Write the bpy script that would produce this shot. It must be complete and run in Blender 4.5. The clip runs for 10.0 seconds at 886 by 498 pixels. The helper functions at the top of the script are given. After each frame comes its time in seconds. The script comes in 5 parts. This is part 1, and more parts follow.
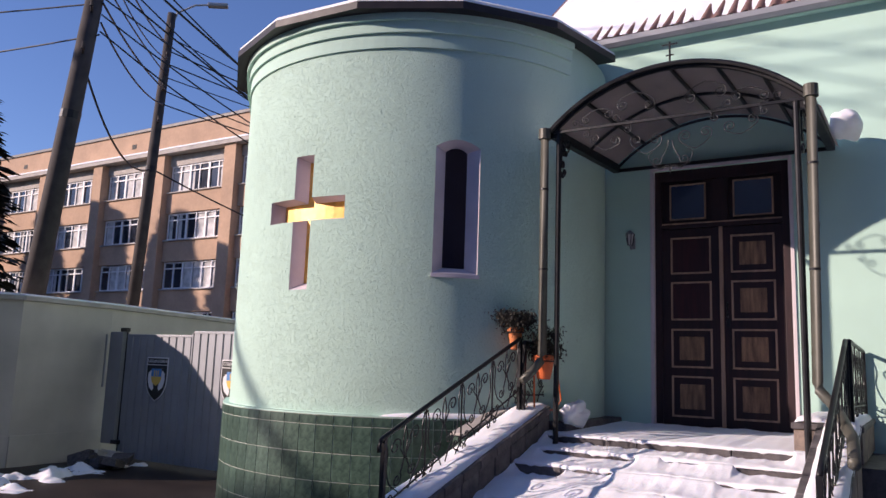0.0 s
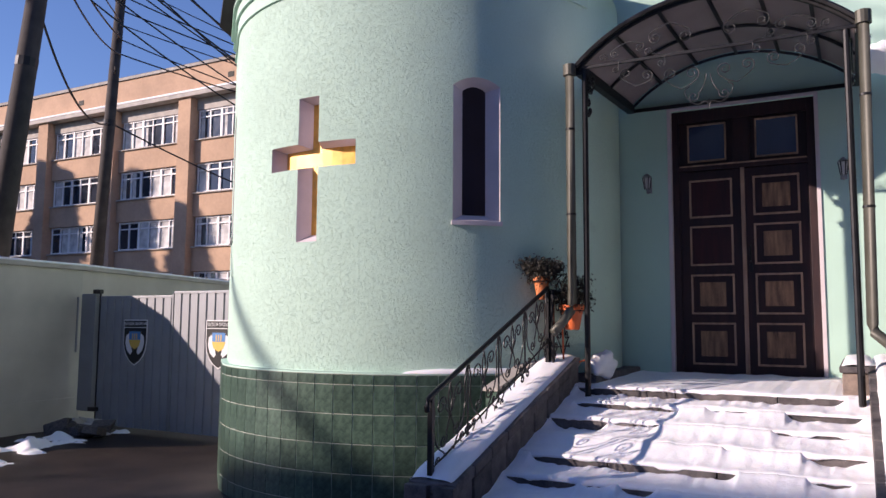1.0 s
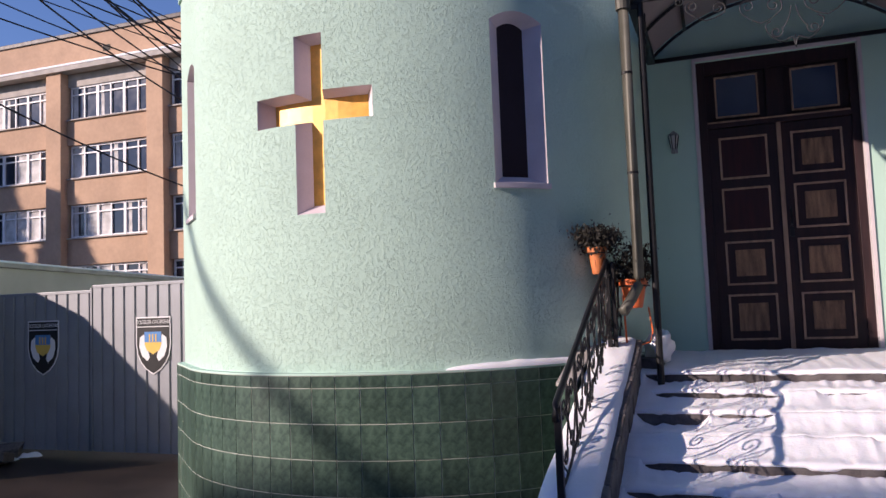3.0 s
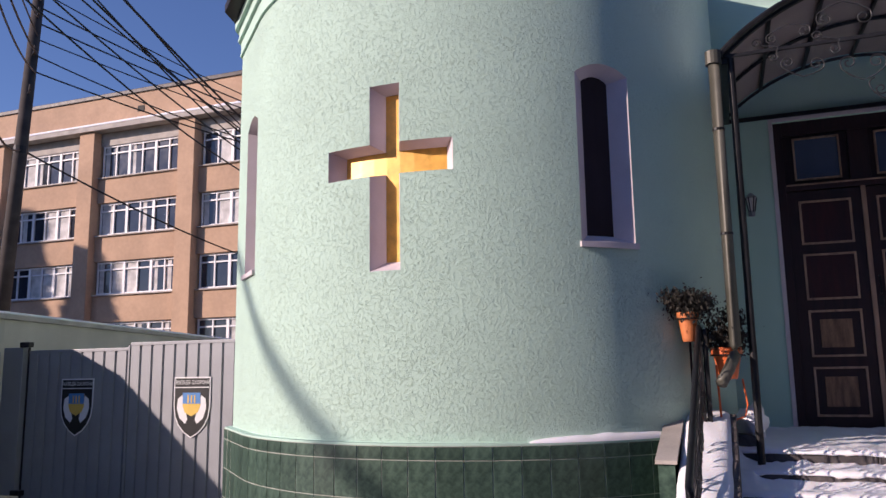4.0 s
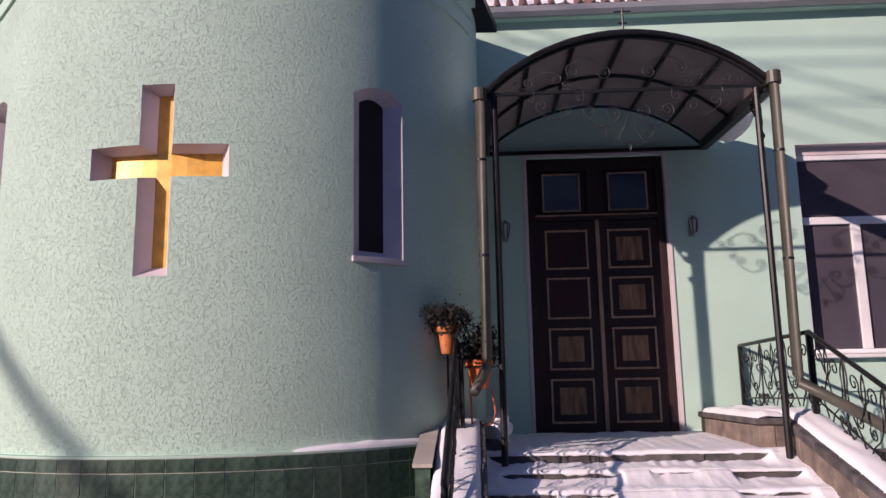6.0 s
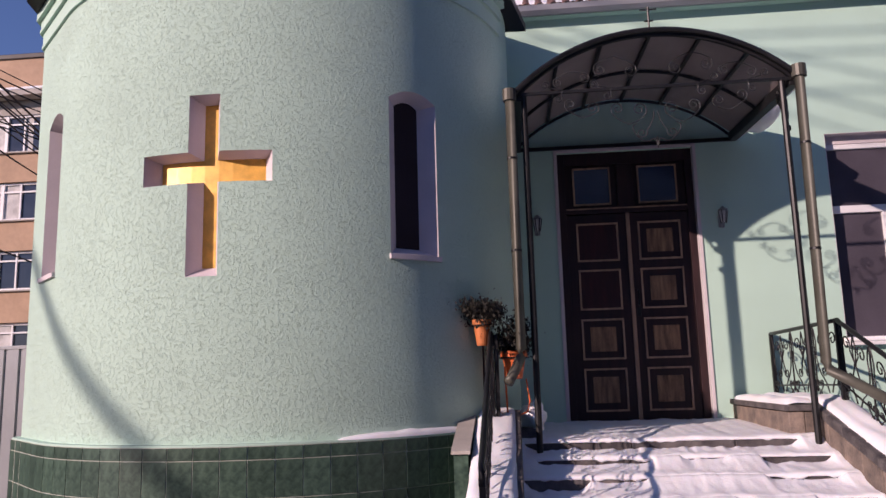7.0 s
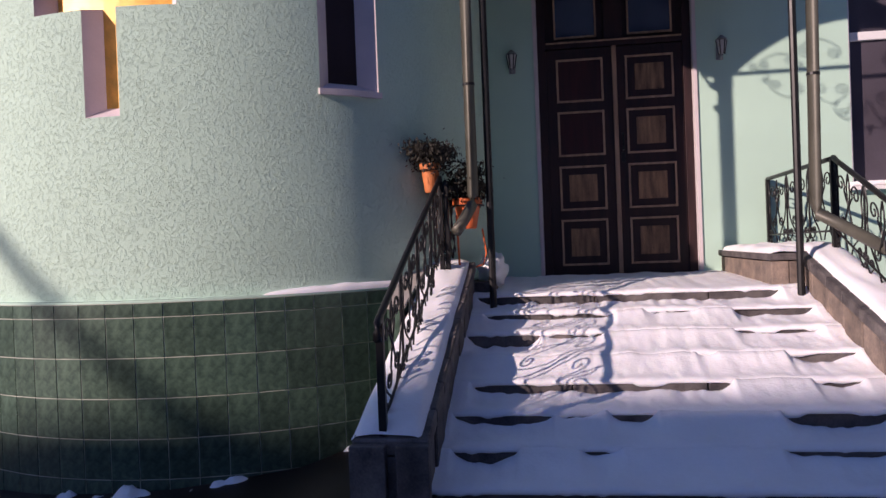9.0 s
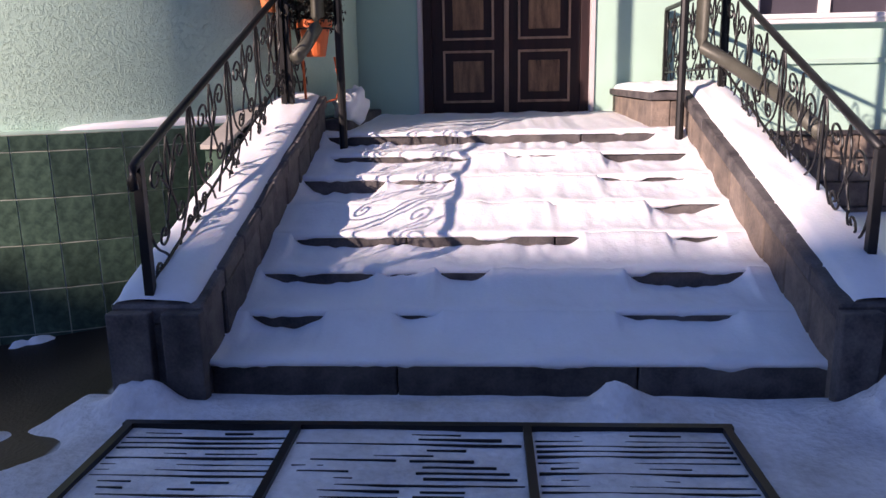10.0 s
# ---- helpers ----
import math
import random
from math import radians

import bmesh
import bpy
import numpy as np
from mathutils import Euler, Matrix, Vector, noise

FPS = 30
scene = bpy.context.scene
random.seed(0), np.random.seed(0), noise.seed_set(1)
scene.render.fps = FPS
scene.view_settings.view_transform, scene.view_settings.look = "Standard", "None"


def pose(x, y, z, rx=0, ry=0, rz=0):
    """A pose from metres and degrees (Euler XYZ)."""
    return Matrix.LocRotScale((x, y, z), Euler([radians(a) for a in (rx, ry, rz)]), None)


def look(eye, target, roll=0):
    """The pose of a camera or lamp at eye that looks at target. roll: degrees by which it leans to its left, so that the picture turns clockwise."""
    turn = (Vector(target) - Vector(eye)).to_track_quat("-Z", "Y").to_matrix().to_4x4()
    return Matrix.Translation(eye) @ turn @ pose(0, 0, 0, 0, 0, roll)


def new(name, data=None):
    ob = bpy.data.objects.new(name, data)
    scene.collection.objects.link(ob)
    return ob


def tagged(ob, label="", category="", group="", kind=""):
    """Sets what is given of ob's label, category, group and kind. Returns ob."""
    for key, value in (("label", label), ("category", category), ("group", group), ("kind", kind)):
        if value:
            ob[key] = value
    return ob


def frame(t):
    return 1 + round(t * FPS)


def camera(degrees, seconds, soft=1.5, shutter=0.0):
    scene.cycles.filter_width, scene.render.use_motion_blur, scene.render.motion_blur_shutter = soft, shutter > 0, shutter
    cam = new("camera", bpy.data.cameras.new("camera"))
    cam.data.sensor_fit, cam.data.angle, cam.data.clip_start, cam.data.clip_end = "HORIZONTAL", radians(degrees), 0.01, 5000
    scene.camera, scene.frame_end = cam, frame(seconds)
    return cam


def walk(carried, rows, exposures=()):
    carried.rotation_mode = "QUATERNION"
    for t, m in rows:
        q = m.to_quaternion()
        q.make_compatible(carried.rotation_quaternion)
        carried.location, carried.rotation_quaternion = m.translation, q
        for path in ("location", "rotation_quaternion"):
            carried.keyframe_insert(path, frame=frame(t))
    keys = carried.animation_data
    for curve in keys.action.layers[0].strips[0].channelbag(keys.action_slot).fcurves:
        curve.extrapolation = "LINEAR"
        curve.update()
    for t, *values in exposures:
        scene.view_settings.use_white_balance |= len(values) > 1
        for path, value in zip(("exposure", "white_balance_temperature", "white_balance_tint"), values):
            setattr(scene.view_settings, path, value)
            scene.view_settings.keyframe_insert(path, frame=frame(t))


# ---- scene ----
cam = camera(59.7, 10.0)
PATH = [
    (0, (2.346, -11.124, 1.731), (1.303, -9.444, 2.032), 2.0),
    (0.5, (1.951, -11.165, 1.734), (0.859, -9.521, 2.055), 1.2),
    (1, (1.345, -10.999, 1.687), (0.401, -9.247, 1.878), 0.4),
    (1.5, (0.81, -10.77, 1.748), (-0.113, -8.999, 1.857), -1.2),
    (2, (0.198, -10.662, 1.738), (-0.58, -8.823, 1.843), -1.7),
    (2.2, (-0.017, -10.613, 1.743), (-0.819, -8.785, 1.871), -1.9),
    (3.3, (-1.155, -10.172, 1.701), (-1.776, -8.279, 1.873), -2.0),
    (3.5, (-1.352, -10.165, 1.738), (-1.991, -8.283, 1.961), -1.1),
    (4, (-1.56, -10.021, 1.722), (-2.247, -8.169, 2.038), -0.9),
    (4.5, (-1.674, -10.093, 1.731), (-2.1, -8.178, 2.119), -0.5),
    (5, (-1.814, -10.002, 1.675), (-1.906, -8.046, 2.085), -0.9),
    (5.5, (-1.746, -10.13, 1.651), (-1.844, -8.17, 2.036), -1.2),
    (5.7, (-1.675, -10.169, 1.654), (-1.765, -8.205, 2.021), -1.0),
    (6.8, (-1.558, -10.498, 1.631), (-1.693, -8.532, 1.971), -1.7),
    (7, (-1.583, -10.554, 1.653), (-1.763, -8.589, 1.982), -1.6),
    (7.5, (-1.629, -10.54, 1.616), (-1.757, -8.555, 1.821), -1.4),
    (8, (-1.423, -10.381, 1.617), (-1.633, -8.401, 1.805), -2.9),
    (8.5, (-1.191, -10.121, 1.598), (-1.552, -8.166, 1.819), -4.0),
    (9, (-0.86, -9.627, 1.503), (-1.133, -7.646, 1.485), -2.2),
    (9.5, (-0.51, -9.179, 1.438), (-0.581, -7.191, 1.234), -2.2),
    (10, (-0.203, -8.805, 1.435), (-0.321, -6.857, 1.001), -1.1),
]
walk(cam, [(t, look(eye, target, roll)) for t, eye, target, roll in PATH],
     exposures=[(0.0, 0.42, 6500, 10), (0.5, 0.52, 6500, 9), (1.0, 0.56, 6500, 9), (2.0, 0.54, 6500, 9), (3.5, 0.38, 6500, 10), (4.5, 0.20, 6550, 12), (5.5, 0.06, 6650, 15), (7.5, 0.04, 6700, 18),
                (8.5, 0.08, 6700, 17), (9.1, 0.24, 6700, 15), (9.6, 0.55, 6800, 12), (10.0, 0.76, 6800, 12)])

# ---- light ----
SUN_EL, SUN_X, SUN_Y = 19.6, 0.746, 0.666      # the way the sunlight travels, in plan
world = bpy.data.worlds.new("winter_sky")
scene.world = world
world.use_nodes = True
wn = world.node_tree.nodes
sky = wn.new("ShaderNodeTexSky")
sky.sky_type, sky.sun_disc = 'NISHITA', False
sky.sun_elevation, sky.sun_rotation = radians(SUN_EL), math.atan2(-SUN_X, -SUN_Y)
sky.air_density, sky.dust_density, sky.ozone_density = 1.0, 0.05, 4.0
blue = wn.new("ShaderNodeMix")
blue.data_type, blue.blend_type = 'RGBA', 'MULTIPLY'
blue.inputs["Factor"].default_value, blue.inputs["B"].default_value = 1.0, (1.04, 0.95, 1.22, 1)
world.node_tree.links.new(sky.outputs[0], blue.inputs["A"])
world.node_tree.links.new(blue.outputs["Result"], wn["Background"].inputs[0])
wn["Background"].inputs[1].default_value = 0.096
sun = new("sun", bpy.data.lights.new("sun", 'SUN'))
sun.data.energy, sun.data.angle, sun.data.color = 4.6, radians(0.6), (1.0, 0.805, 0.735)
c = math.cos(radians(SUN_EL))
S = Vector((SUN_X * c, SUN_Y * c, -math.sin(radians(SUN_EL))))
sun.matrix_world = look(tuple(-30 * S), (0, 0, 0))
scene.view_settings.exposure = 0.0


# ---- materials ----
def mat(name, base, rough=0.7, metal=0.0, var=0.12, scale=6.0, fine=60.0, bump=0.15, depth=0.004, tint=None, spec=0.4, per=0.0):
    """A surface with broad stains, fine grain and relief; per: how far single pieces differ."""
    m = bpy.data.materials.new(name)
    m.use_nodes = True
    nt = m.node_tree
    n, l = nt.nodes, nt.links
    b = n["Principled BSDF"]
    b.inputs["Roughness"].default_value, b.inputs["Metallic"].default_value = rough, metal
    b.inputs["Specular IOR Level"].default_value = spec
    co = n.new("ShaderNodeTexCoord")
    big, small = n.new("ShaderNodeTexNoise"), n.new("ShaderNodeTexNoise")
    big.inputs["Scale"].default_value, big.inputs["Detail"].default_value = scale, 5
    small.inputs["Scale"].default_value, small.inputs["Detail"].default_value = fine, 3
    l.new(co.outputs["Object"], big.inputs["Vector"]), l.new(co.outputs["Object"], small.inputs["Vector"])
    mix = n.new("ShaderNodeMix")
    mix.data_type = 'RGBA'
    dark = tint or tuple(v * (1 - 2.2 * var) for v in base)
    mix.inputs["A"].default_value, mix.inputs["B"].default_value = (*dark, 1), (*(min(1, v * (1 + var)) for v in base), 1)
    add = n.new("ShaderNodeMath")
    add.operation = 'MULTIPLY_ADD'
    add.inputs[1].default_value = 0.35
    l.new(small.outputs["Fac"], add.inputs[0]), l.new(big.outputs["Fac"], add.inputs[2])
    ramp = n.new("ShaderNodeMapRange")
    ramp.inputs[1].default_value, ramp.inputs[2].default_value = 0.42, 0.9
    l.new(add.outputs[0], ramp.inputs[0]), l.new(ramp.outputs[0], mix.inputs["Factor"])
    out = mix.outputs["Result"]
    if per:
        info, hsv, mr = n.new("ShaderNodeObjectInfo"), n.new("ShaderNodeHueSaturation"), n.new("ShaderNodeMapRange")
        mr.inputs[3].default_value, mr.inputs[4].default_value = 1 - per, 1 + per
        l.new(info.outputs["Random"], mr.inputs[0]), l.new(mr.outputs[0], hsv.inputs["Value"]), l.new(out, hsv.inputs["Color"])
        out = hsv.outputs[0]
    l.new(out, b.inputs["Base Color"])
    rr = n.new("ShaderNodeMapRange")
    rr.inputs[3].default_value, rr.inputs[4].default_value = max(0.02, rough - 0.1), min(1, rough + 0.1)
    l.new(big.outputs["Fac"], rr.inputs[0]), l.new(rr.outputs[0], b.inputs["Roughness"])
    if bump:
        bp = n.new("ShaderNodeBump")
        bp.inputs["Strength"].default_value, bp.inputs["Distance"].default_value = bump, depth
        l.new(small.outputs["Fac"], bp.inputs["Height"]), l.new(bp.outputs[0], b.inputs["Normal"])
    return m


def stucco_mat():
    """Mint paint on trowelled plaster with short worm-like ridges."""
    m = mat("mint_textured_stucco", (0.50, 0.68, 0.58), rough=0.85, var=0.035, scale=1.2, spec=0.2)
    n, l = m.node_tree.nodes, m.node_tree.links
    co = next(x for x in n if x.type == 'TEX_COORD')
    warp, vor, gr = n.new("ShaderNodeTexNoise"), n.new("ShaderNodeTexNoise"), n.new("ShaderNodeTexNoise")
    warp.inputs["Scale"].default_value = 14
    vm = n.new("ShaderNodeVectorMath")
    vm.operation = 'MULTIPLY_ADD'
    vm.inputs[1].default_value = (0.05, 0.05, 0.05)
    l.new(co.outputs["Object"], warp.inputs["Vector"]), l.new(warp.outputs["Color"], vm.inputs[0]), l.new(co.outputs["Object"], vm.inputs[2])
    vor.inputs["Scale"].default_value, vor.inputs["Detail"].default_value = 62, 2.0
    l.new(vm.outputs[0], vor.inputs["Vector"])
    ab, su = n.new("ShaderNodeMath"), n.new("ShaderNodeMath")
    su.operation, ab.operation = 'SUBTRACT', 'ABSOLUTE'
    su.inputs[1].default_value = 0.5
    l.new(vor.outputs["Fac"], su.inputs[0]), l.new(su.outputs[0], ab.inputs[0])
    rg = n.new("ShaderNodeMapRange")
    rg.interpolation_type = 'SMOOTHSTEP'
    rg.inputs[1].default_value, rg.inputs[2].default_value, rg.inputs[3].default_value, rg.inputs[4].default_value = 0.0, 0.13, 1.0, 0.0
    l.new(ab.outputs[0], rg.inputs[0])
    gr.inputs["Scale"].default_value, gr.inputs["Detail"].default_value = 34, 3
    l.new(co.outputs["Object"], gr.inputs["Vector"])
    gm = n.new("ShaderNodeMapRange")
    gm.inputs[1].default_value, gm.inputs[2].default_value, gm.inputs[3].default_value = 0.42, 0.60, 0.15
    l.new(gr.outputs["Fac"], gm.inputs[0])
    mu = n.new("ShaderNodeMath")
    mu.operation = 'MULTIPLY'
    l.new(rg.outputs[0], mu.inputs[0]), l.new(gm.outputs[0], mu.inputs[1])
    b2 = n.new("ShaderNodeBump")
    b2.inputs["Strength"].default_value, b2.inputs["Distance"].default_value = 1.0, 0.0044
    old = next(x for x in n if x.type == 'BUMP')
    l.new(mu.outputs[0], b2.inputs["Height"]), l.new(old.outputs[0], b2.inputs["Normal"])
    l.new(b2.outputs[0], n["Principled BSDF"].inputs["Normal"])
    return m


def glass_mat(name, colour, rough=0.04):
    m = mat(name, colour, rough=rough, var=0.1, scale=1.5, bump=0, spec=0.6)
    m.node_tree.nodes["Principled BSDF"].inputs["Coat Weight"].default_value = 0.3
    return m


def snow_mat():
    m = mat("snow", (0.87, 0.87, 0.90), rough=0.75, var=0.03, scale=3, fine=45, bump=0.35, depth=0.008, spec=0.25)
    b = m.node_tree.nodes["Principled BSDF"]
    b.inputs["Subsurface Weight"].default_value, b.inputs["Subsurface Radius"].default_value, b.inputs["Subsurface Scale"].default_value = 0.15, (0.5, 0.7, 1.0), 0.02
    return m


def trodden_mat():
    """Walked-on snow: grey-brown stains, crumbs and dents."""
    m = mat("trodden_snow", (0.82, 0.81, 0.83), rough=0.8, var=0.08, scale=2.3, fine=30, bump=0.6, depth=0.02, tint=(0.50, 0.47, 0.46), spec=0.2)
    n, l = m.node_tree.nodes, m.node_tree.links
    co, old = next(x for x in n if x.type == 'TEX_COORD'), next(x for x in n if x.type == 'BUMP')
    nz, b2 = n.new("ShaderNodeTexNoise"), n.new("ShaderNodeBump")
    nz.inputs["Scale"].default_value, nz.inputs["Detail"].default_value = 9, 5
    b2.inputs["Strength"].default_value, b2.inputs["Distance"].default_value = 0.6, 0.04
    l.new(co.outputs["Object"], nz.inputs["Vector"]), l.new(nz.outputs["Fac"], b2.inputs["Height"])
    l.new(old.outputs[0], b2.inputs["Normal"]), l.new(b2.outputs[0], n["Principled BSDF"].inputs["Normal"])
    return m


def grain_mat(name, base, dark, rough=0.55):
    """Weathered wood with upright streaks."""
    m = mat(name, base, rough=rough, var=0.2, scale=3, fine=40, bump=0.3, depth=0.003, tint=dark)
    n, l = m.node_tree.nodes, m.node_tree.links
    co = next(x for x in n if x.type == 'TEX_COORD')
    mp = n.new("ShaderNodeMapping")
    mp.inputs["Scale"].default_value = (9, 9, 1.2)
    l.new(co.outputs["Object"], mp.inputs["Vector"])
    for x in n:
        if x.type == 'TEX_NOISE':
            l.new(mp.outputs[0], x.inputs["Vector"])
    for x in n:
        if x.type == 'TEX_NOISE':
            x.inputs["Scale"].default_value *= 0.6
    return m


def ground_mat():
    """Wet dark asphalt and brown mud with trodden snow in patches, whiter by the steps."""
    m = mat("wet_ground_with_snow", (0.034, 0.025, 0.020), rough=0.55, spec=0.25, var=0.3, scale=1.3, fine=50, bump=0.5, depth=0.01)
    n, l = m.node_tree.nodes, m.node_tree.links
    b = n["Principled BSDF"]
    co = next(x for x in n if x.type == 'TEX_COORD')
    sep = n.new("ShaderNodeSeparateXYZ")
    l.new(co.outputs["Object"], sep.inputs[0])
    nz = n.new("ShaderNodeTexNoise")
    nz.inputs["Scale"].default_value, nz.inputs["Detail"].default_value = 0.9, 7
    l.new(co.outputs["Object"], nz.inputs["Vector"])
    gx = n.new("ShaderNodeMapRange")
    gx.inputs[1].default_value, gx.inputs[2].default_value, gx.inputs[3].default_value, gx.inputs[4].default_value = -2.35, -1.85, -0.22, 0.42
    l.new(sep.outputs[0], gx.inputs[0])
    ad = n.new("ShaderNodeMath")
    l.new(nz.outputs["Fac"], ad.inputs[0]), l.new(gx.outputs[0], ad.inputs[1])
    far = n.new("ShaderNodeMapRange")
    far.inputs[1].default_value, far.inputs[2].default_value, far.inputs[3].default_value, far.inputs[4].default_value = 3.5, 8.0, 0.0, -0.45
    l.new(sep.outputs[0], far.inputs[0])
    ad2 = n.new("ShaderNodeMath")
    l.new(ad.outputs[0], ad2.inputs[0]), l.new(far.outputs[0], ad2.inputs[1])
    ad = ad2
    th = n.new("ShaderNodeMapRange")
    th.inputs[1].default_value, th.inputs[2].default_value = 0.50, 0.60
    l.new(ad.outputs[0], th.inputs[0])
    old = b.inputs["Base Color"].links[0].from_socket
    mx = n.new("ShaderNodeMix")
    mx.data_type = 'RGBA'
    mx.inputs["B"].default_value = (0.86, 0.87, 0.90, 1)
    l.new(th.outputs[0], mx.inputs["Factor"]), l.new(old, mx.inputs["A"]), l.new(mx.outputs["Result"], b.inputs["Base Color"])
    rg = n.new("ShaderNodeMapRange")
    rg.inputs[3].default_value, rg.inputs[4].default_value = 0.5, 0.8
    l.new(th.outputs[0], rg.inputs[0]), l.new(rg.outputs[0], b.inputs["Roughness"])
    return m


STUCCO = stucco_mat()
MINT = mat("mint_wall_paint", (0.48, 0.68, 0.58), rough=0.8, var=0.04, scale=0.9, fine=90, bump=0.12, spec=0.2)
MINT_BAND = mat("mint_smooth_moulding", (0.48, 0.66, 0.57), rough=0.8, var=0.05, scale=1.5, spec=0.2)
LILAC = mat("lilac_white_reveal_paint", (0.65, 0.58, 0.60), rough=0.7, var=0.05, scale=3, spec=0.2)
WHITE = mat("white_window_paint", (0.80, 0.79, 0.80), rough=0.5, var=0.04, scale=4)
GOLD = mat("amber_gold_glass", (0.90, 0.50, 0.10), rough=0.4, metal=0.15, var=0.12, scale=9, fine=120, bump=0.3, spec=0.6)
# base colour lifted towards lilac in place of a pale reflection
HALL_GLASS = glass_mat("greyish_window_glass", (0.085, 0.075, 0.095), 0.15)
DARK_GLASS = glass_mat("dark_window_glass", (0.022, 0.020, 0.032), 0.2)
DARK_GLASS.node_tree.nodes["Principled BSDF"].inputs["Coat Weight"].default_value = 0.0
DARK_GLASS.node_tree.nodes["Principled BSDF"].inputs["Specular IOR Level"].default_value = 0.3
# the blue of the reflected sky is put into the base colour
SKY_GLASS = glass_mat("door_glass", (0.025, 0.045, 0.10))
TILE = mat("dark_green_glazed_tile", (0.064, 0.106, 0.078), rough=0.34, var=0.35, scale=14, fine=42, bump=0.25, depth=0.003, tint=(0.022, 0.042, 0.034), per=0.2)
GROUT = mat("pale_tile_grout", (0.46, 0.49, 0.43), rough=0.9, var=0.15)
FASCIA = mat("dark_brown_eaves_metal", (0.028, 0.023, 0.025), rough=0.5, var=0.15, metal=0.2)
SNOW = snow_mat()
TRODDEN = trodden_mat()
STONE = mat("dark_grey_step_stone", (0.105, 0.093, 0.09), rough=0.7, var=0.35, scale=7, fine=70, bump=0.5, depth=0.006, tint=(0.030, 0.027, 0.032), per=0.18)
RUBBLE = mat("brown_rubble_stone", (0.20, 0.155, 0.125), rough=0.85, var=0.3, scale=6, fine=45, bump=0.6, depth=0.01, tint=(0.09, 0.075, 0.07), per=0.2)
IRON = mat("black_wrought_iron", (0.02, 0.02, 0.022), rough=0.42, metal=0.3, var=0.2, bump=0.1)
# lighter copy of the iron, with the valance's sunlit look in its colour
VAL_IRON = mat("sunlit_grey_iron", (0.05, 0.05, 0.053), rough=0.45, metal=0.3, var=0.2, bump=0.1)
PIPE = mat("olive_grey_metal_pipe", (0.10, 0.097, 0.078), rough=0.48, metal=0.2, var=0.12, scale=4)
POLY = mat("smoky_polycarbonate", (0.30, 0.25, 0.245), rough=0.4, var=0.1, scale=2)
DOOR = grain_mat("dark_oxblood_door_paint", (0.032, 0.013, 0.014), (0.012, 0.006, 0.008))
DOOR_RED = grain_mat("oxblood_panel", (0.045, 0.010, 0.012), (0.02, 0.006, 0.008))
WOOD = grain_mat("bare_worn_wood", (0.33, 0.19, 0.11), (0.035, 0.02, 0.016))
MOULD = grain_mat("pale_worn_moulding", (0.42, 0.275, 0.19), (0.20, 0.125, 0.09))
GROUND = ground_mat()
RENDER = mat("grey_beige_wall_render", (0.54, 0.50, 0.44), rough=0.9, var=0.12, scale=0.8, bump=0.3)
GATE = mat("grey_gate_steel", (0.29, 0.30, 0.32), rough=0.5, metal=0.2, var=0.06, scale=2)
BRICK = mat("orange_tan_brick_facade", (0.51, 0.345, 0.235), rough=0.9, var=0.10, scale=0.5, fine=5, bump=0.3, depth=0.03)
CONCRETE = mat("pale_concrete", (0.46, 0.42, 0.38), rough=0.85, var=0.12, scale=2)
PANE = glass_mat("facade_window_glass", (0.03, 0.035, 0.05), 0.05)
CURTAIN = mat("pale_curtain", (0.62, 0.60, 0.58), rough=0.9, var=0.2, scale=2)
# kept dark so the added blocking wall returns little light
BLOCKER = mat("dark_blocker_brick", (0.055, 0.045, 0.04), rough=0.9, var=0.25, scale=1.5, bump=0.4)
POLE = mat("weathered_dark_pole", (0.055, 0.046, 0.043), rough=0.8, var=0.25, scale=3, bump=0.4)
CABLE = mat("black_cable_sheath", (0.012, 0.012, 0.014), rough=0.5, var=0.1, bump=0)
ROOF = mat("brown_corrugated_roof", (0.20, 0.115, 0.095), rough=0.7, var=0.2, scale=4)
CLAY = mat("terracotta", (0.62, 0.20, 0.07), rough=0.6, var=0.15, scale=8)
PLASTIC = mat("orange_plastic_pot", (0.72, 0.16, 0.05), rough=0.4, var=0.08)
LEAF = mat("dark_dry_foliage", (0.025, 0.022, 0.016), rough=0.7, var=0.4, scale=20)
NEEDLE = mat("dark_conifer_needles", (0.016, 0.024, 0.017), rough=0.8, var=0.4, scale=4)
BARK = mat("grey_brown_bark", (0.10, 0.08, 0.065), rough=0.9, var=0.3, scale=6)
BLACK = mat("black_sign_paint", (0.01, 0.01, 0.012), rough=0.4, var=0.1)
YELLOW = mat("yellow_sign_paint", (0.75, 0.50, 0.10), rough=0.5, var=0.05)
BLUE = mat("blue_sign_paint", (0.08, 0.24, 0.55), rough=0.5, var=0.05)


# ---- building helpers ----
def part(name, bm, material, parent=None, label="", smooth=False):
    me = bpy.data.meshes.new(name)
    bm.normal_update()
    bm.to_mesh(me)
    bm.free()
    if smooth:
        me.polygons.foreach_set("use_smooth", [True] * len(me.polygons))
    if material:
        me.materials.append(material)
    ob = new(name, me)
    if parent:
        ob.parent = parent
    if label:
        ob["label"] = label
    return ob


def piece(name, mesh, parent, m):
    ob = new(name, mesh)
    ob.parent = parent
    ob.matrix_basis = m
    return ob


def empty(name, label, category, group="", kind=""):
    return tagged(new(name), label, category, group, kind)


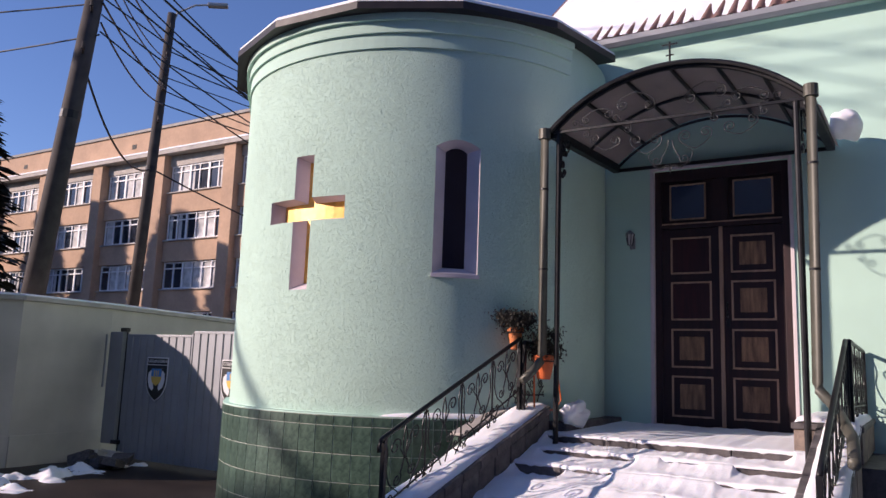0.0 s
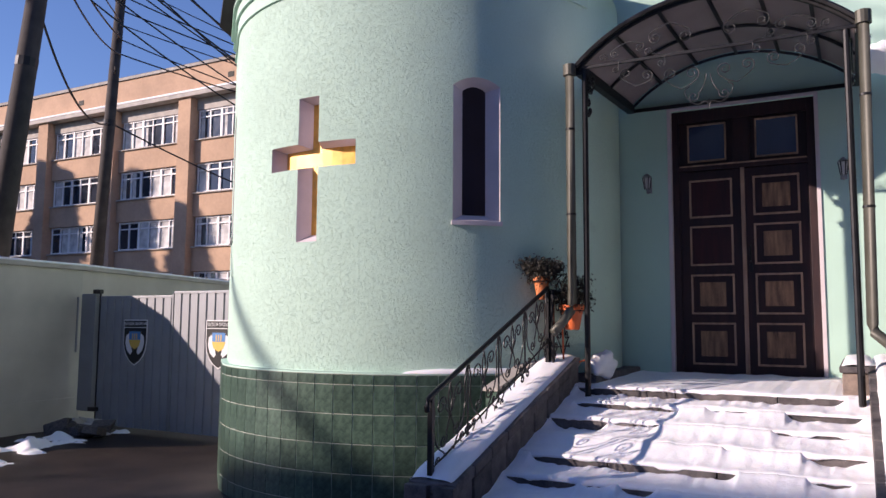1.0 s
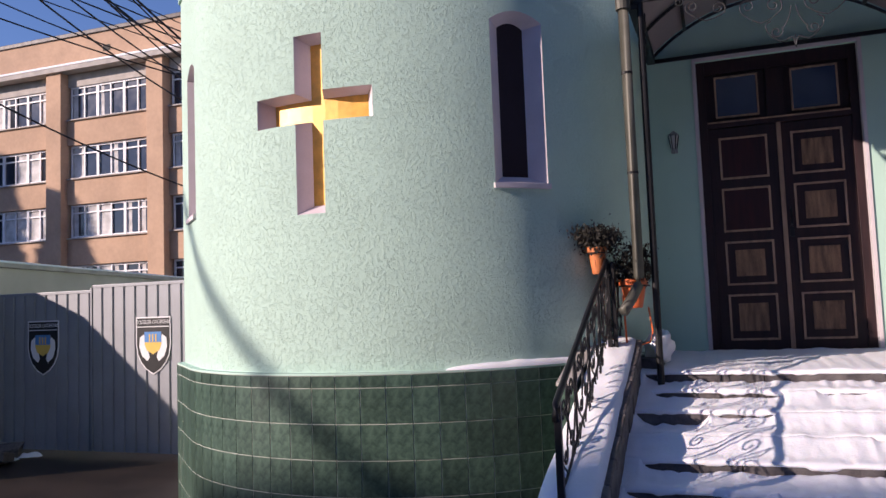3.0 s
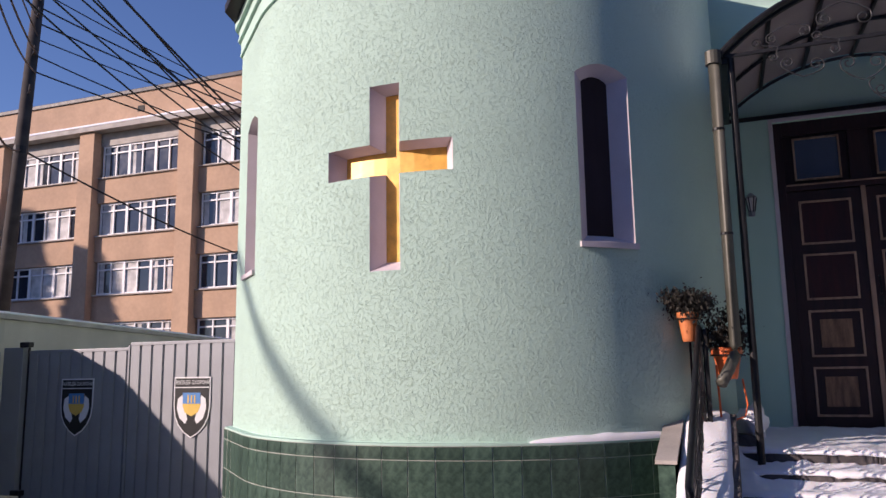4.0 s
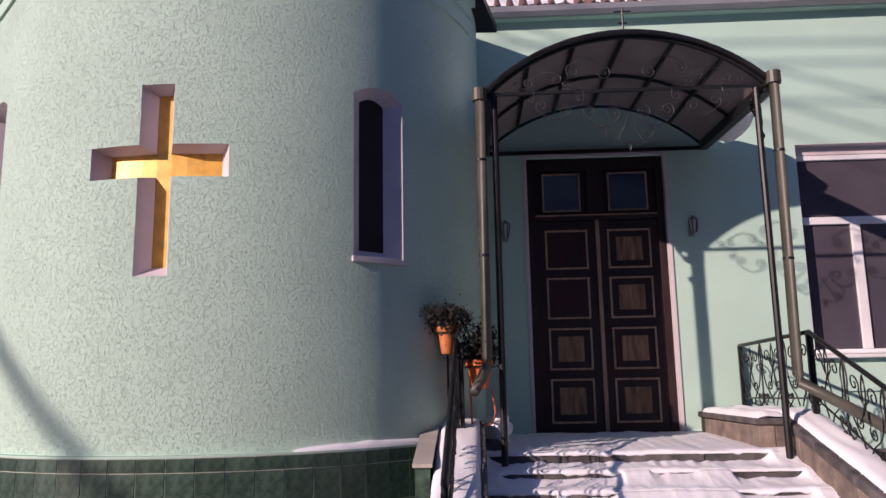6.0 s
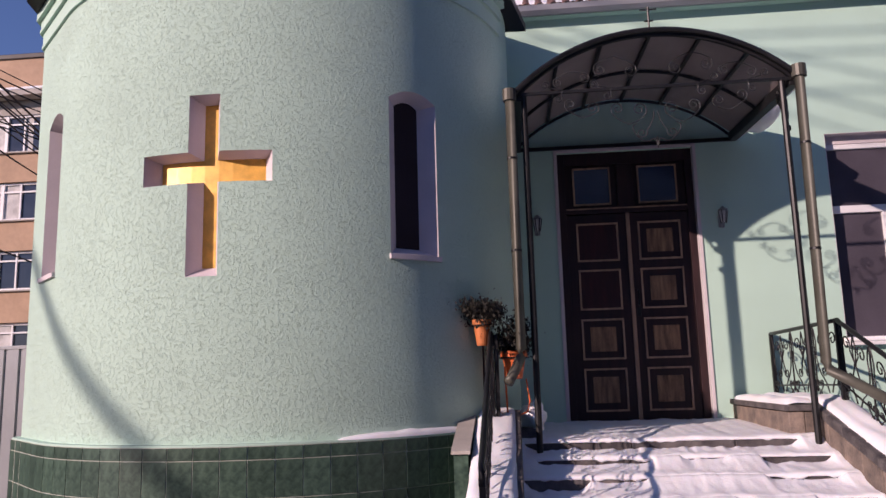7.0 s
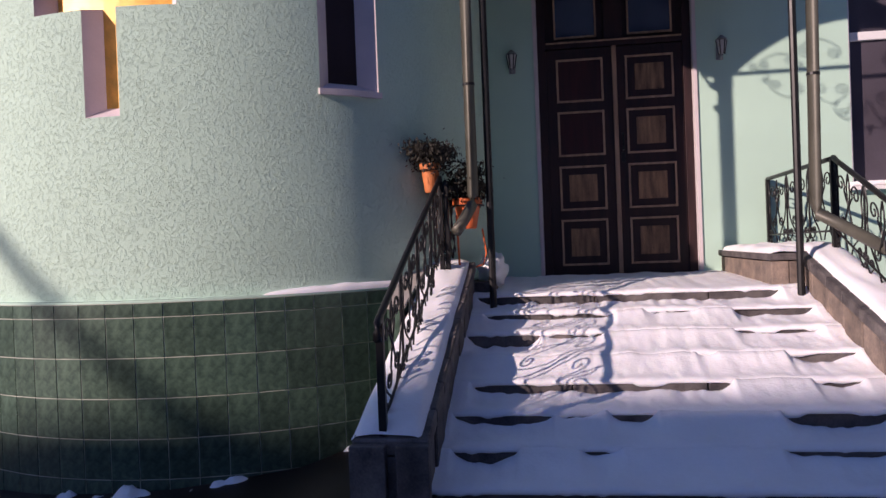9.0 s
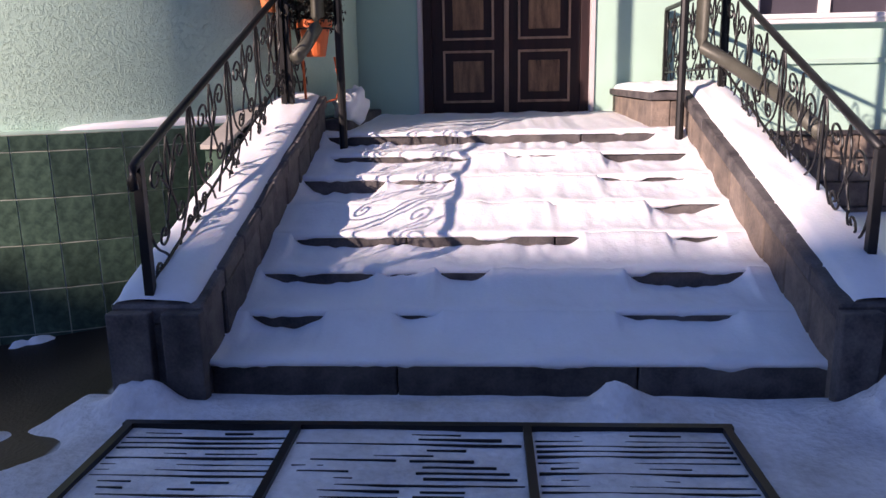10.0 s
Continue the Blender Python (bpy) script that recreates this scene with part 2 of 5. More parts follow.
def add_box(bm, x0, x1, y0, y1, z0, z1, bev=0.0):
    r = bmesh.ops.create_cube(bm, size=1.0)
    vs = r["verts"]
    for v in vs:
        v.co = Vector((x0 + (v.co.x + .5) * (x1 - x0), y0 + (v.co.y + .5) * (y1 - y0), z0 + (v.co.z + .5) * (z1 - z0)))
    if bev:
        es = list({e for v in vs for e in v.link_edges})
        bmesh.ops.bevel(bm, geom=es, offset=bev, segments=2, affect='EDGES', profile=0.6)
    return bm


def box(x0, x1, y0, y1, z0, z1, bev=0.0):
    return add_box(bmesh.new(), x0, x1, y0, y1, z0, z1, bev)


def add_tube(bm, pts, r, sides=8, taper=None):
    """A round bar along a line of points."""
    pts = [Vector(p) for p in pts]
    rings = []
    up = Vector((0.13, 0.21, 0.97))
    for i, p in enumerate(pts):
        d = (pts[min(i + 1, len(pts) - 1)] - pts[max(i - 1, 0)]).normalized()
        a = d.cross(up)
        if a.length < 0.05:
            a = d.cross(Vector((1, 0, 0)))
        a.normalize()
        b = d.cross(a)
        rad = r * (1 if taper is None else 1 + (taper - 1) * i / max(1, len(pts) - 1))
        rings.append([bm.verts.new(p + rad * (math.cos(t) * a + math.sin(t) * b)) for t in (2 * math.pi * k / sides for k in range(sides))])
    for q, w in zip(rings, rings[1:]):
        for k in range(sides):
            bm.faces.new((q[k], q[(k + 1) % sides], w[(k + 1) % sides], w[k]))
    bm.faces.new(rings[0]), bm.faces.new(rings[-1][::-1])
    bmesh.ops.recalc_face_normals(bm, faces=bm.faces)
    return bm


def tube(pts, r, sides=8, taper=None):
    return add_tube(bmesh.new(), pts, r, sides, taper)


def curl(cx, cz, r, start, turns, way=1, n=20):
    """A spiral from its outer end inwards."""
    out = []
    for k in range(n + 1):
        f = k / n
        a, q = radians(start) + way * 2 * math.pi * turns * f, r * (1 - .78 * f)
        out.append((cx + q * math.cos(a), cz + q * math.sin(a)))
    return out


def flow(pts, n=3):
    """A smooth line through points in a plane."""
    out = []
    for k in range(len(pts) - 1):
        p0, p1, p2, p3 = (np.array(pts[min(max(j, 0), len(pts) - 1)]) for j in (k - 1, k, k + 1, k + 2))
        for j in range(n):
            t = j / n
            out.append(tuple(.5 * (2 * p1 + (p2 - p0) * t + (2 * p0 - 5 * p1 + 4 * p2 - p3) * t * t + (3 * p1 - p0 - 3 * p2 + p3) * t ** 3)))
    return out + [tuple(pts[-1])]


def c_scroll(ax, az, ra, bx, bz, rb, sag):
    """Two spirals curling in at the ends of a bow that hangs under them (or stands over them, sag below 0)."""
    way = 1 if sag > 0 else -1
    a = curl(ax, az, ra, 180 + 25 * way, 1.35, -way)
    b = curl(bx, bz, rb, -25 * way, 1.35, way)
    mid = [(ax - ra * .55, az - sag * .45), ((ax + bx) / 2, (az + bz) / 2 - sag), (bx + rb * .55, bz - sag * .45)]
    return flow(a[::-1] + mid + b, 2)


def s_scroll(ax, az, ra, bx, bz, rb, waist):
    """A low and a high spiral joined by a stem on their inner side."""
    a = curl(ax, az, ra, 140, 1.3, 1)
    b = curl(bx, bz, rb, 215, 1.3, -1)
    return flow(a[::-1] + [(waist, az + (bz - az) * .42), (waist, az + (bz - az) * .6)] + b, 2)


AX, AY, R = -4.44, -0.76, 2.88                    # middle and radius of the round apse


def flank(deg):
    """West of 45 degrees the curve runs on straight, then turns north."""
    if deg >= -45:
        return 1.0
    return 1 / math.cos(radians(deg + 45)) if deg > -67 else 0.9928 / math.sin(radians(-deg))


def on_apse(deg, z, r=R):
    a = radians(deg)
    r *= flank(deg)
    return Vector((AX + r * math.sin(a), AY - r * math.cos(a), z))


def ring_band(deg0, deg1, z0, z1, r0, r1, step=3.0):
    """A solid curved strip between two radii."""
    bm = bmesh.new()
    n = max(1, round((deg1 - deg0) / step))
    rows = []
    for i in range(n + 1):
        d = deg0 + (deg1 - deg0) * i / n
        rows.append([bm.verts.new(on_apse(d, z, r)) for z, r in ((z0, r1), (z1, r1), (z1, r0), (z0, r0))])
    for a, b in zip(rows, rows[1:]):
        for k in range(4):
            bm.faces.new((a[k], b[k], b[(k + 1) % 4], a[(k + 1) % 4]))
    bm.faces.new(rows[0]), bm.faces.new(rows[-1][::-1])
    bmesh.ops.recalc_face_normals(bm, faces=bm.faces)
    return bm


# ---- ground ----
def ground_z(x, y):
    s = min(1, max(0, (-1.9 - x) / 1.5))
    s2 = min(1, max(0, (-3.4 - x) / 4.0))
    return -0.12 - 0.28 * s * s * (3 - 2 * s) - 0.22 * s2


bm = bmesh.new()
xs = [-2500, -400, -120, -60] + [-30 + 0.5 * i for i in range(85)] + [14, 20, 40, 120, 400, 2500]
ys = [-2500, -400, -100, -40, -25] + [-14 + 0.5 * i for i in range(41)] + [9, 14, 24, 60, 150, 500, 2500]
vs = [[bm.verts.new((x, y, ground_z(x, y) + (0.025 * noise.noise((x * 1.3, y * 1.3, 0)) if abs(x) < 30 and abs(y) < 15 else 0))) for x in xs] for y in ys]
for a, b in zip(vs, vs[1:]):
    for i in range(len(xs) - 1):
        bm.faces.new((a[i], a[i + 1], b[i + 1], b[i]))
tagged(part("ground", bm, GROUND, smooth=True), "wet dark yard ground with patches of trodden snow", "ground", kind="structure")

# ---- apse ----
CROSS = [(-14.0, -4.3, 3.555, 3.86), (-4.3, 1.9, 2.65, 4.435), (1.9, 12.0, 3.555, 3.86)]
WINDOWS = [(35.2, 46.7, 2.88, 4.50, 0.10), (-56.3, -44.5, 2.88, 4.61, 0.11)]
DEEP, DEEPW = 0.183, 0.15


def segment(t, a, b, hi, rise):
    """Height of a flat segmental arch."""
    return hi + rise * (1 - ((2 * t - a - b) / (b - a)) ** 2)


def openings_at(d):
    for a, b, lo, hi in CROSS:
        if a < d < b:
            return lambda t: lo, lambda t: hi
    for a, b, lo, hi, rise in WINDOWS:
        if a < d < b:
            return lambda t: lo, lambda t: segment(t, a, b, hi, rise)
    return None


edges = sorted({float(v) for v in range(-110, 106, 2)} | {v for o in CROSS for v in o[:2]} | {o[0] + (o[1] - o[0]) * i / 10 for o in WINDOWS for i in range(11)})
wall = bmesh.new()
ZB, ZT = -0.9, 6.25


def quad(bm, *pts):
    bm.faces.new([bm.verts.new(p) for p in pts])


for d0, d1 in zip(edges, edges[1:]):
    o = openings_at((d0 + d1) / 2)
    if not o:
        quad(wall, on_apse(d0, ZB), on_apse(d1, ZB), on_apse(d1, ZT), on_apse(d0, ZT))
        continue
    lo, hi = o
    quad(wall, on_apse(d0, ZB), on_apse(d1, ZB), on_apse(d1, lo(d1)), on_apse(d0, lo(d0)))
    quad(wall, on_apse(d0, hi(d0)), on_apse(d1, hi(d1)), on_apse(d1, ZT), on_apse(d0, ZT))


def splay(outer, inner, deep, n=5):
    """The slanting reveal between an opening's edge and the smaller pane behind it."""
    bm = bmesh.new()
    for k in range(len(outer)):
        p0, p1 = outer[k], outer[(k + 1) % len(outer)]
        q0, q1 = inner[k], inner[(k + 1) % len(inner)]
        mix = lambda u, v, f: (u[0] + (v[0] - u[0]) * f, u[1] + (v[1] - u[1]) * f)
        for j in range(n):
            f, g = j / n, (j + 1) / n
            quad(bm, on_apse(*mix(p0, p1, f)), on_apse(*mix(p0, p1, g)), on_apse(*mix(q0, q1, g), R - deep), on_apse(*mix(q0, q1, f), R - deep))
    bmesh.ops.remove_doubles(bm, verts=bm.verts, dist=.0004)
    return bm


(C0, C1, ZA0, ZA1), (C2, C3, ZU0, ZU1) = CROSS[0], CROSS[1]
C4 = CROSS[2][1]
cross_outer = [(C0, ZA0), (C2, ZA0), (C2, ZU0), (C3, ZU0), (C3, ZA0), (C4, ZA0), (C4, ZA1), (C3, ZA1), (C3, ZU1), (C2, ZU1), (C2, ZA1), (C0, ZA1)]
I = 1.65                                          # how far the sides slant in, degrees
cross_inner = [(C0 + I, ZA0 + .045), (C2 + I, ZA0 + .045), (C2 + I, ZU0 + .10), (C3 - I, ZU0 + .10), (C3 - I, ZA0 + .045), (C4 - I, ZA0 + .045),
               (C4 - I, ZA1 - .04), (C3 - I, ZA1 - .04), (C3 - I, ZU1 - .05), (C2 + I, ZU1 - .05), (C2 + I, ZA1 - .04), (C0 + I, ZA1 - .04)]
# the inner face closes the wall's thickness
for d0, d1 in zip(edges, edges[1:]):
    if not openings_at((d0 + d1) / 2):
        quad(wall, on_apse(d1, ZB, R - 0.4), on_apse(d0, ZB, R - 0.4), on_apse(d0, ZT, R - 0.4), on_apse(d1, ZT, R - 0.4))
    quad(wall, on_apse(d0, ZT), on_apse(d1, ZT), on_apse(d1, ZT, R - 0.4), on_apse(d0, ZT, R - 0.4))
bmesh.ops.remove_doubles(wall, verts=wall.verts, dist=0.0005)
apse_normals = []
for v in wall.verts:
    q = Vector((v.co.x - AX, v.co.y - AY, 0))
    dg = math.degrees(math.atan2(q.x, -q.y))
    outer_face = q.length > (R - .2) * flank(dg)
    dn = radians(dg if dg > -45 else -45 if dg > -66 else max(-90, -45 + (dg + 66) * 12))
    apse_normals.append(Vector((math.sin(dn), -math.cos(dn), 0)) * (1 if outer_face else -1))
apse = tagged(part("wall_apse", wall, STUCCO, smooth=True), "round apse wall in mint textured stucco", "wall", kind="structure")
apse.data.normals_split_custom_set_from_vertices(apse_normals)
part("cross_reveal", splay(cross_outer, cross_inner, DEEP), LILAC, apse, "pinkish white painted recess of the cross")
for k, d0, d1, z0, z1, m, nm in ((0, -14.6, 12.6, 3.50, 3.91, GOLD, "cross_glass"), (0, -4.9, 2.5, 2.6, 3.503, GOLD, "cross_glass"), (0, -4.9, 2.5, 3.907, 4.5, GOLD, "cross_glass")):
    part(nm, ring_band(d0, d1, z0, z1, R - DEEP - 0.03, R - DEEP - 0.002), m, apse, "amber gold glass lit by the sun", smooth=False)
for i, (a, b, lo, hi, rise) in enumerate(WINDOWS):
    win = tagged(new("window_%d" % (i + 1)), "tall narrow arched window with pale lilac surround", "window", "apse windows", "structure")
    arc = lambda x0, x1, zh, rr: [(x1 + (x0 - x1) * k / 10, segment(x1 + (x0 - x1) * k / 10, x0, x1, zh, rr)) for k in range(11)]
    ia, ib = (a + 2.75, b - 2.75) if i == 0 else (a + .5, b - .5)
    outer = [(a, lo), (b, lo)] + arc(a, b, hi, rise)
    inner = [(ia, lo + .08), (ib, lo + .08)] + arc(ia, ib, hi - .03, .055)
    part("reveal", splay(outer, inner, DEEPW, 2), LILAC, win)
    part("pane", ring_band(ia - .5, ib + .5, lo + .03, hi + .06, R - DEEPW - 0.03, R - DEEPW - 0.002), DARK_GLASS, win, "dark glass")
    part("window_sill", ring_band(a - .3, b + .3, lo - 0.055, lo - 0.004, R - 0.12, R + 0.035), LILAC, win)
for z0, z1, pr in ((5.80, 5.835, 0.03), (5.835, 6.0, 0.022), (6.0, 6.04, 0.06), (6.04, 6.16, 0.05), (6.16, 6.26, 0.10)):
    part("moulding", ring_band(-105, 75, z0, z1, R - 0.05, R + pr), MINT_BAND, apse, smooth=False)

# faceted eaves and snowy roof of the apse
FAC = [-110, -85, -60, -35, -10, 15, 40, 65, 92]
RE = 3.16
roof = empty("apse_roof", "faceted dark metal apse roof with snow on it", "roof", kind="structure")
fb, sb, tb = bmesh.new(), bmesh.new(), bmesh.new()
tip = Vector((AX, AY + 0.5, 7.6))
for d0, d1 in zip(FAC, FAC[1:]):
    p, q = on_apse(d0, 6.25, RE), on_apse(d1, 6.25, RE)
    pi, qi = on_apse(d0, 6.25, R - .1), on_apse(d1, 6.25, R - .1)
    up = Vector((0, 0, 0.10))
    quad(fb, p, q, q + up, p + up), quad(fb, pi, qi, q, p)
    tp, tq = p + up, q + up
    f = lambda v, k: v.lerp(tip, k)
    quad(tb, tp, tq, f(tq, .97), f(tp, .97))
    for k0, k1, h0, h1 in ((0.004, 0.006, 0.0, 0.04), (0.006, 0.04, 0.04, 0.075), (0.04, 0.96, 0.075, 0.09)):
        quad(sb, f(tp, k0) + Vector((0, 0, h0)), f(tq, k0) + Vector((0, 0, h0)), f(tq, k1) + Vector((0, 0, h1)), f(tp, k1) + Vector((0, 0, h1)))
for b_ in (fb, tb, sb):
    bmesh.ops.remove_doubles(b_, verts=b_.verts, dist=0.001)
    bmesh.ops.recalc_face_normals(b_, faces=b_.faces)
part("eaves", fb, FASCIA, roof), part("roof_sheet", tb, FASCIA, roof)
tagged(part("roof_snow", sb, SNOW), "white snow layer lying on the apse roof", "snow", kind="stuff")

# ---- main wall ----
DX, DZ0, DZ1 = 0.925, 0.96, 4.70
WX0, WX1, WZ0, WZ1 = 2.69, 5.0, 1.97, 4.78
bm = bmesh.new()
for x0, x1, z0, z1 in ((-7.0, -DX, -0.9, 7.0), (-DX, DX, DZ1, 7.0), (-DX, DX, -0.9, DZ0), (DX, WX0, -0.9, 7.0), (WX0, WX1, -0.9, WZ0), (WX0, WX1, WZ1, 7.0), (WX1, 11.0, -0.9, 7.0)):
    add_box(bm, x0, x1, 0.0, 0.42, z0, z1)
main = tagged(part("wall_south", bm, MINT), "mint green painted front wall of the church", "wall", kind="structure")
tagged(part("wall_west", box(-7.0, -6.6, 0.42, 14, -0.9, 7.0), MINT), "mint green painted side wall", "wall", kind="structure")
tagged(part("wall_east", box(10.6, 11.0, 0.42, 14, -0.9, 7.0), MINT), "mint green painted side wall", "wall", kind="structure")
tagged(part("wall_north", box(-7.0, 11.0, 14, 14.4, -0.9, 7.0), MINT), "mint green painted rear wall", "wall", kind="structure")
tagged(part("wall_inner", box(-1.2, 6, 1.6, 1.7, 0, 6.5), RENDER), "dim inner wall behind the windows", "wall", kind="structure")
tagged(part("trim", box(WX0 + .3, 11.0, -0.035, -0.002, 1.50, 1.56, .008), MINT_BAND), "thin mint plinth ledge along the wall", "trim", kind="structure")

# rubble facing on the wall; its dark stone stands in for a shaded pit
base = empty("pit_facing", "rubble stone facing with dark core, in place of a shaded stairwell pit", "plinth", kind="structure")
part("plinth_core", box(1.83, 11.0, -.05, -.002, -0.9, .74), STONE, base)
rp = random.Random(21)
for row, (z0, z1) in enumerate(((-.32, -.06), (-.05, .22), (.23, .48), (.49, .74))):
    x = 1.84 - .12 * (row % 2)
    while x < 7.4:
        w_ = rp.uniform(.26, .52)
        part("plinth_stone", box(max(1.84, x) + .008, x + w_ - .008, -.075 - rp.uniform(0, .02), -.05, z0 + .006, z1 - .006, .012), RUBBLE, base)
        x += w_
part("plinth_ledge", box(1.83, 11.0, -.12, -.002, .745, .79, .01), STONE, base)

# main roof with gutter
PITCH = 0.9
bm = bmesh.new()
nx = 620
rows = []
for k, (y, dz) in enumerate(((-0.22, 0.0), (0.8, 0.0), (6.7, 0.0))):
    rows.append([bm.verts.new((-3.2 + 14.6 * i / nx, y, 6.83 + (y + .22) * PITCH + 0.034 * math.sin(2 * math.pi * (14.6 * i / nx) / 0.19))) for i in range(nx + 1)])
for a, b in zip(rows, rows[1:]):
    for i in range(nx):
        bm.faces.new((a[i], a[i + 1], b[i + 1], b[i]))
roof2 = tagged(part("roof", bm, ROOF, smooth=True), "brown corrugated church roof under snow", "roof", kind="structure")
part("soffit", box(-2.2, 11.2, -0.12, 0.0, 6.70, 6.74), MINT, roof2)
bm = bmesh.new()
prof = [(y + .2, z - .04) for y, z in ((-.46, 6.86), (-.455, 6.78), (-.40, 6.73), (-.34, 6.74), (-.30, 6.80), (-.30, 6.86), (-.315, 6.86), (-.32, 6.80), (-.35, 6.76), (-.40, 6.75), (-.44, 6.79), (-.445, 6.86))]
ga = [bm.verts.new((-1.75, y, z)) for y, z in prof]
gb = [bm.verts.new((11.2, y, z)) for y, z in prof]
for k in range(len(prof)):
    bm.faces.new((ga[k], ga[(k + 1) % len(prof)], gb[(k + 1) % len(prof)], gb[k]))
tagged(part("gutter", bm, GATE), "grey metal eaves gutter along the church roof", "gutter", kind="structure")
bm = bmesh.new()
rows = []
for k in range(14):
    y = -0.16 + k * 0.5
    rows.append([bm.verts.new((-3.1 + 14.4 * i / 160, y + (0.10 * noise.noise((i * .37, 0, 3)) + .05 * noise.noise((i * 1.1, 5, 3)) if k == 0 else 0) + max(0, (i / 160 - .1)) * (0.30 if k == 0 else 0.1 if k == 1 else 0),
                             6.83 + (y + .22) * PITCH + (0.004 if k == 0 else 0.05 + .02 * noise.noise((i * .2, k, 1))))) for i in range(161)])
for a, b in zip(rows, rows[1:]):
    for i in range(160):
        bm.faces.new((a[i], a[i + 1], b[i + 1], b[i]))
tagged(part("roof_rear", box(-3.2, 11.4, 6.3, 14.8, 10.0, 13.1), ROOF), "brown rear slope of the church roof", "roof", kind="structure")
tagged(part("main_roof_snow", bm, SNOW, smooth=True), "thick snow lying on the corrugated church roof", "snow", kind="stuff")

# ---- steps ----
NS, Z0S, Y0S, RISE, TREAD = 8, 0.96, -2.30, 0.13, 0.417
SX0, SX1 = -1.62, 1.44
steps = empty("entrance_steps", "broad dark stone entrance steps covered in snow", "steps", kind="structure")
part("landing", box(-2.1, 2.2, Y0S + .3, 0.0, -0.9, Z0S - .1), STONE, steps)
for i in range(NS):
    zt, yf = Z0S - RISE * i, Y0S - TREAD * i
    cuts = sorted([SX0, SX1] + [SX0 + (SX1 - SX0) * (f + .06 * math.sin(7 * i + 3 * f)) for f in (0.33, 0.66)])
    for a, b in zip(cuts, cuts[1:]):
        off = random.uniform(-.012, .012)
        part("step_stone", box(a + .004, b - .004, yf + off, yf + TREAD + .1, zt - RISE - (.25 if i == NS - 1 else .02), zt + random.uniform(-.004, .004), .012), STONE, steps)
    if i:
        part("step_core", box(SX0, SX1, yf + .05, yf + TREAD + .2, -0.9, zt - .03), STONE, steps)


# bare stretches of each riser above the banked snow: from, to (share of the width), share of the height
BARE = (((0.02, 0.92, .55),),
        ((0.05, 0.43, .35), (0.50, 0.66, .15), (0.75, 0.97, .45)),
        ((0.01, 0.22, .70), (0.21, 0.40, .22), (0.72, 0.95, .22)),
        ((0.60, 0.65, .15), (0.81, 0.98, .42)),
        ((0.05, 0.66, .45), (0.83, 0.94, .36)),
        ((0.02, 0.25, .50), (0.23, 0.34, .14), (0.36, 0.47, .30), (0.72, 0.95, .66)),
        ((0.03, 0.17, .52), (0.29, 0.38, .22), (0.68, 0.90, .24)),
        ((-0.2, 1.2, 1.0),))


def bare(x, i):
    """Share of the riser under step i that shows between the snow above and the bank below."""
    f = (x - SX0) / (SX1 - SX0) + 0.008 * noise.noise((x * 6, i, 3))
    g = 0.0
    for lo_, hi_, amount in BARE[i]:
        e = max(0.0, min(1.0, min(f - lo_, hi_ - f) / 0.055))
        g = max(g, amount * e * (2 - e) * (1 + 0.35 * noise.noise((x * 4.2, i * 2.7, 8)) + 0.2 * noise.noise((x * 13, i, 4))))
    return min(1.0, g)


snow_steps = bmesh.new()
NXS = 220


def depth_at(x, i):
    return 0.036 + 0.012 * noise.noise((x * 2.2, i * 1.7, 0)) + 0.007 * noise.noise((x * 9, i, 5))


for i in range(NS):
    zt, yf = Z0S - RISE * i, Y0S - TREAD * i
    rows = []
    for j in range(NXS + 1):
        x = (SX0 + (SX1 - SX0) * j / NXS) if i else (-1.66 + 3.3 * j / NXS)
        th = depth_at(x, i)
        over = 0.012 + 0.010 * noise.noise((x * 3, i, 6)) + 0.006 * noise.noise((x * 15, i, 2))
        droop = .045 * max(0, noise.noise((x * 3.7, i * 2.3, 1)) + .35 * noise.noise((x * 14, i, 8)))
        prof = [(yf + .03, zt - .004), (yf - over * .6 - .004, zt - .004 - droop), (yf - over - .004, zt + th * .35 - droop * .5), (yf - over * .3, zt + th * .75), (yf + .035, zt + th)]
        if i:
            g = bare(x, i - 1)
            zb = zt + RISE * (1 - g) + depth_at(x, i - 1) * .7 * (1 - min(1, g * 7))
            for k in range(1, 10):
                q = k / 9
                prof.append((yf + .035 + (TREAD - .045) * q, zt + th + (zb - zt - th) * q ** 1.75))
            prof.append((yf + TREAD + .04, zb - .012))
        else:
            prof += [(yf + .2 + .30 * k, zt + th + .006 * k) for k in range(8)]
        rows.append([snow_steps.verts.new((x, y, z + (0.011 * noise.noise((x * 5, y * 5, 9)) + 0.007 * noise.noise((x * 13, y * 13, 2)) + 0.003 * noise.noise((x * 31, y * 31, 5)) if k > 2 else 0))) for k, (y, z) in enumerate(prof)])
    for a, b in zip(rows, rows[1:]):
        for k in range(len(a) - 1):
            snow_steps.faces.new((a[k], a[k + 1], b[k + 1], b[k]))
bmesh.ops.recalc_face_normals(snow_steps, faces=snow_steps.faces)
tagged(part("step_snow", snow_steps, SNOW, smooth=True), "soft trodden snow lying on the entrance steps", "snow", kind="stuff")


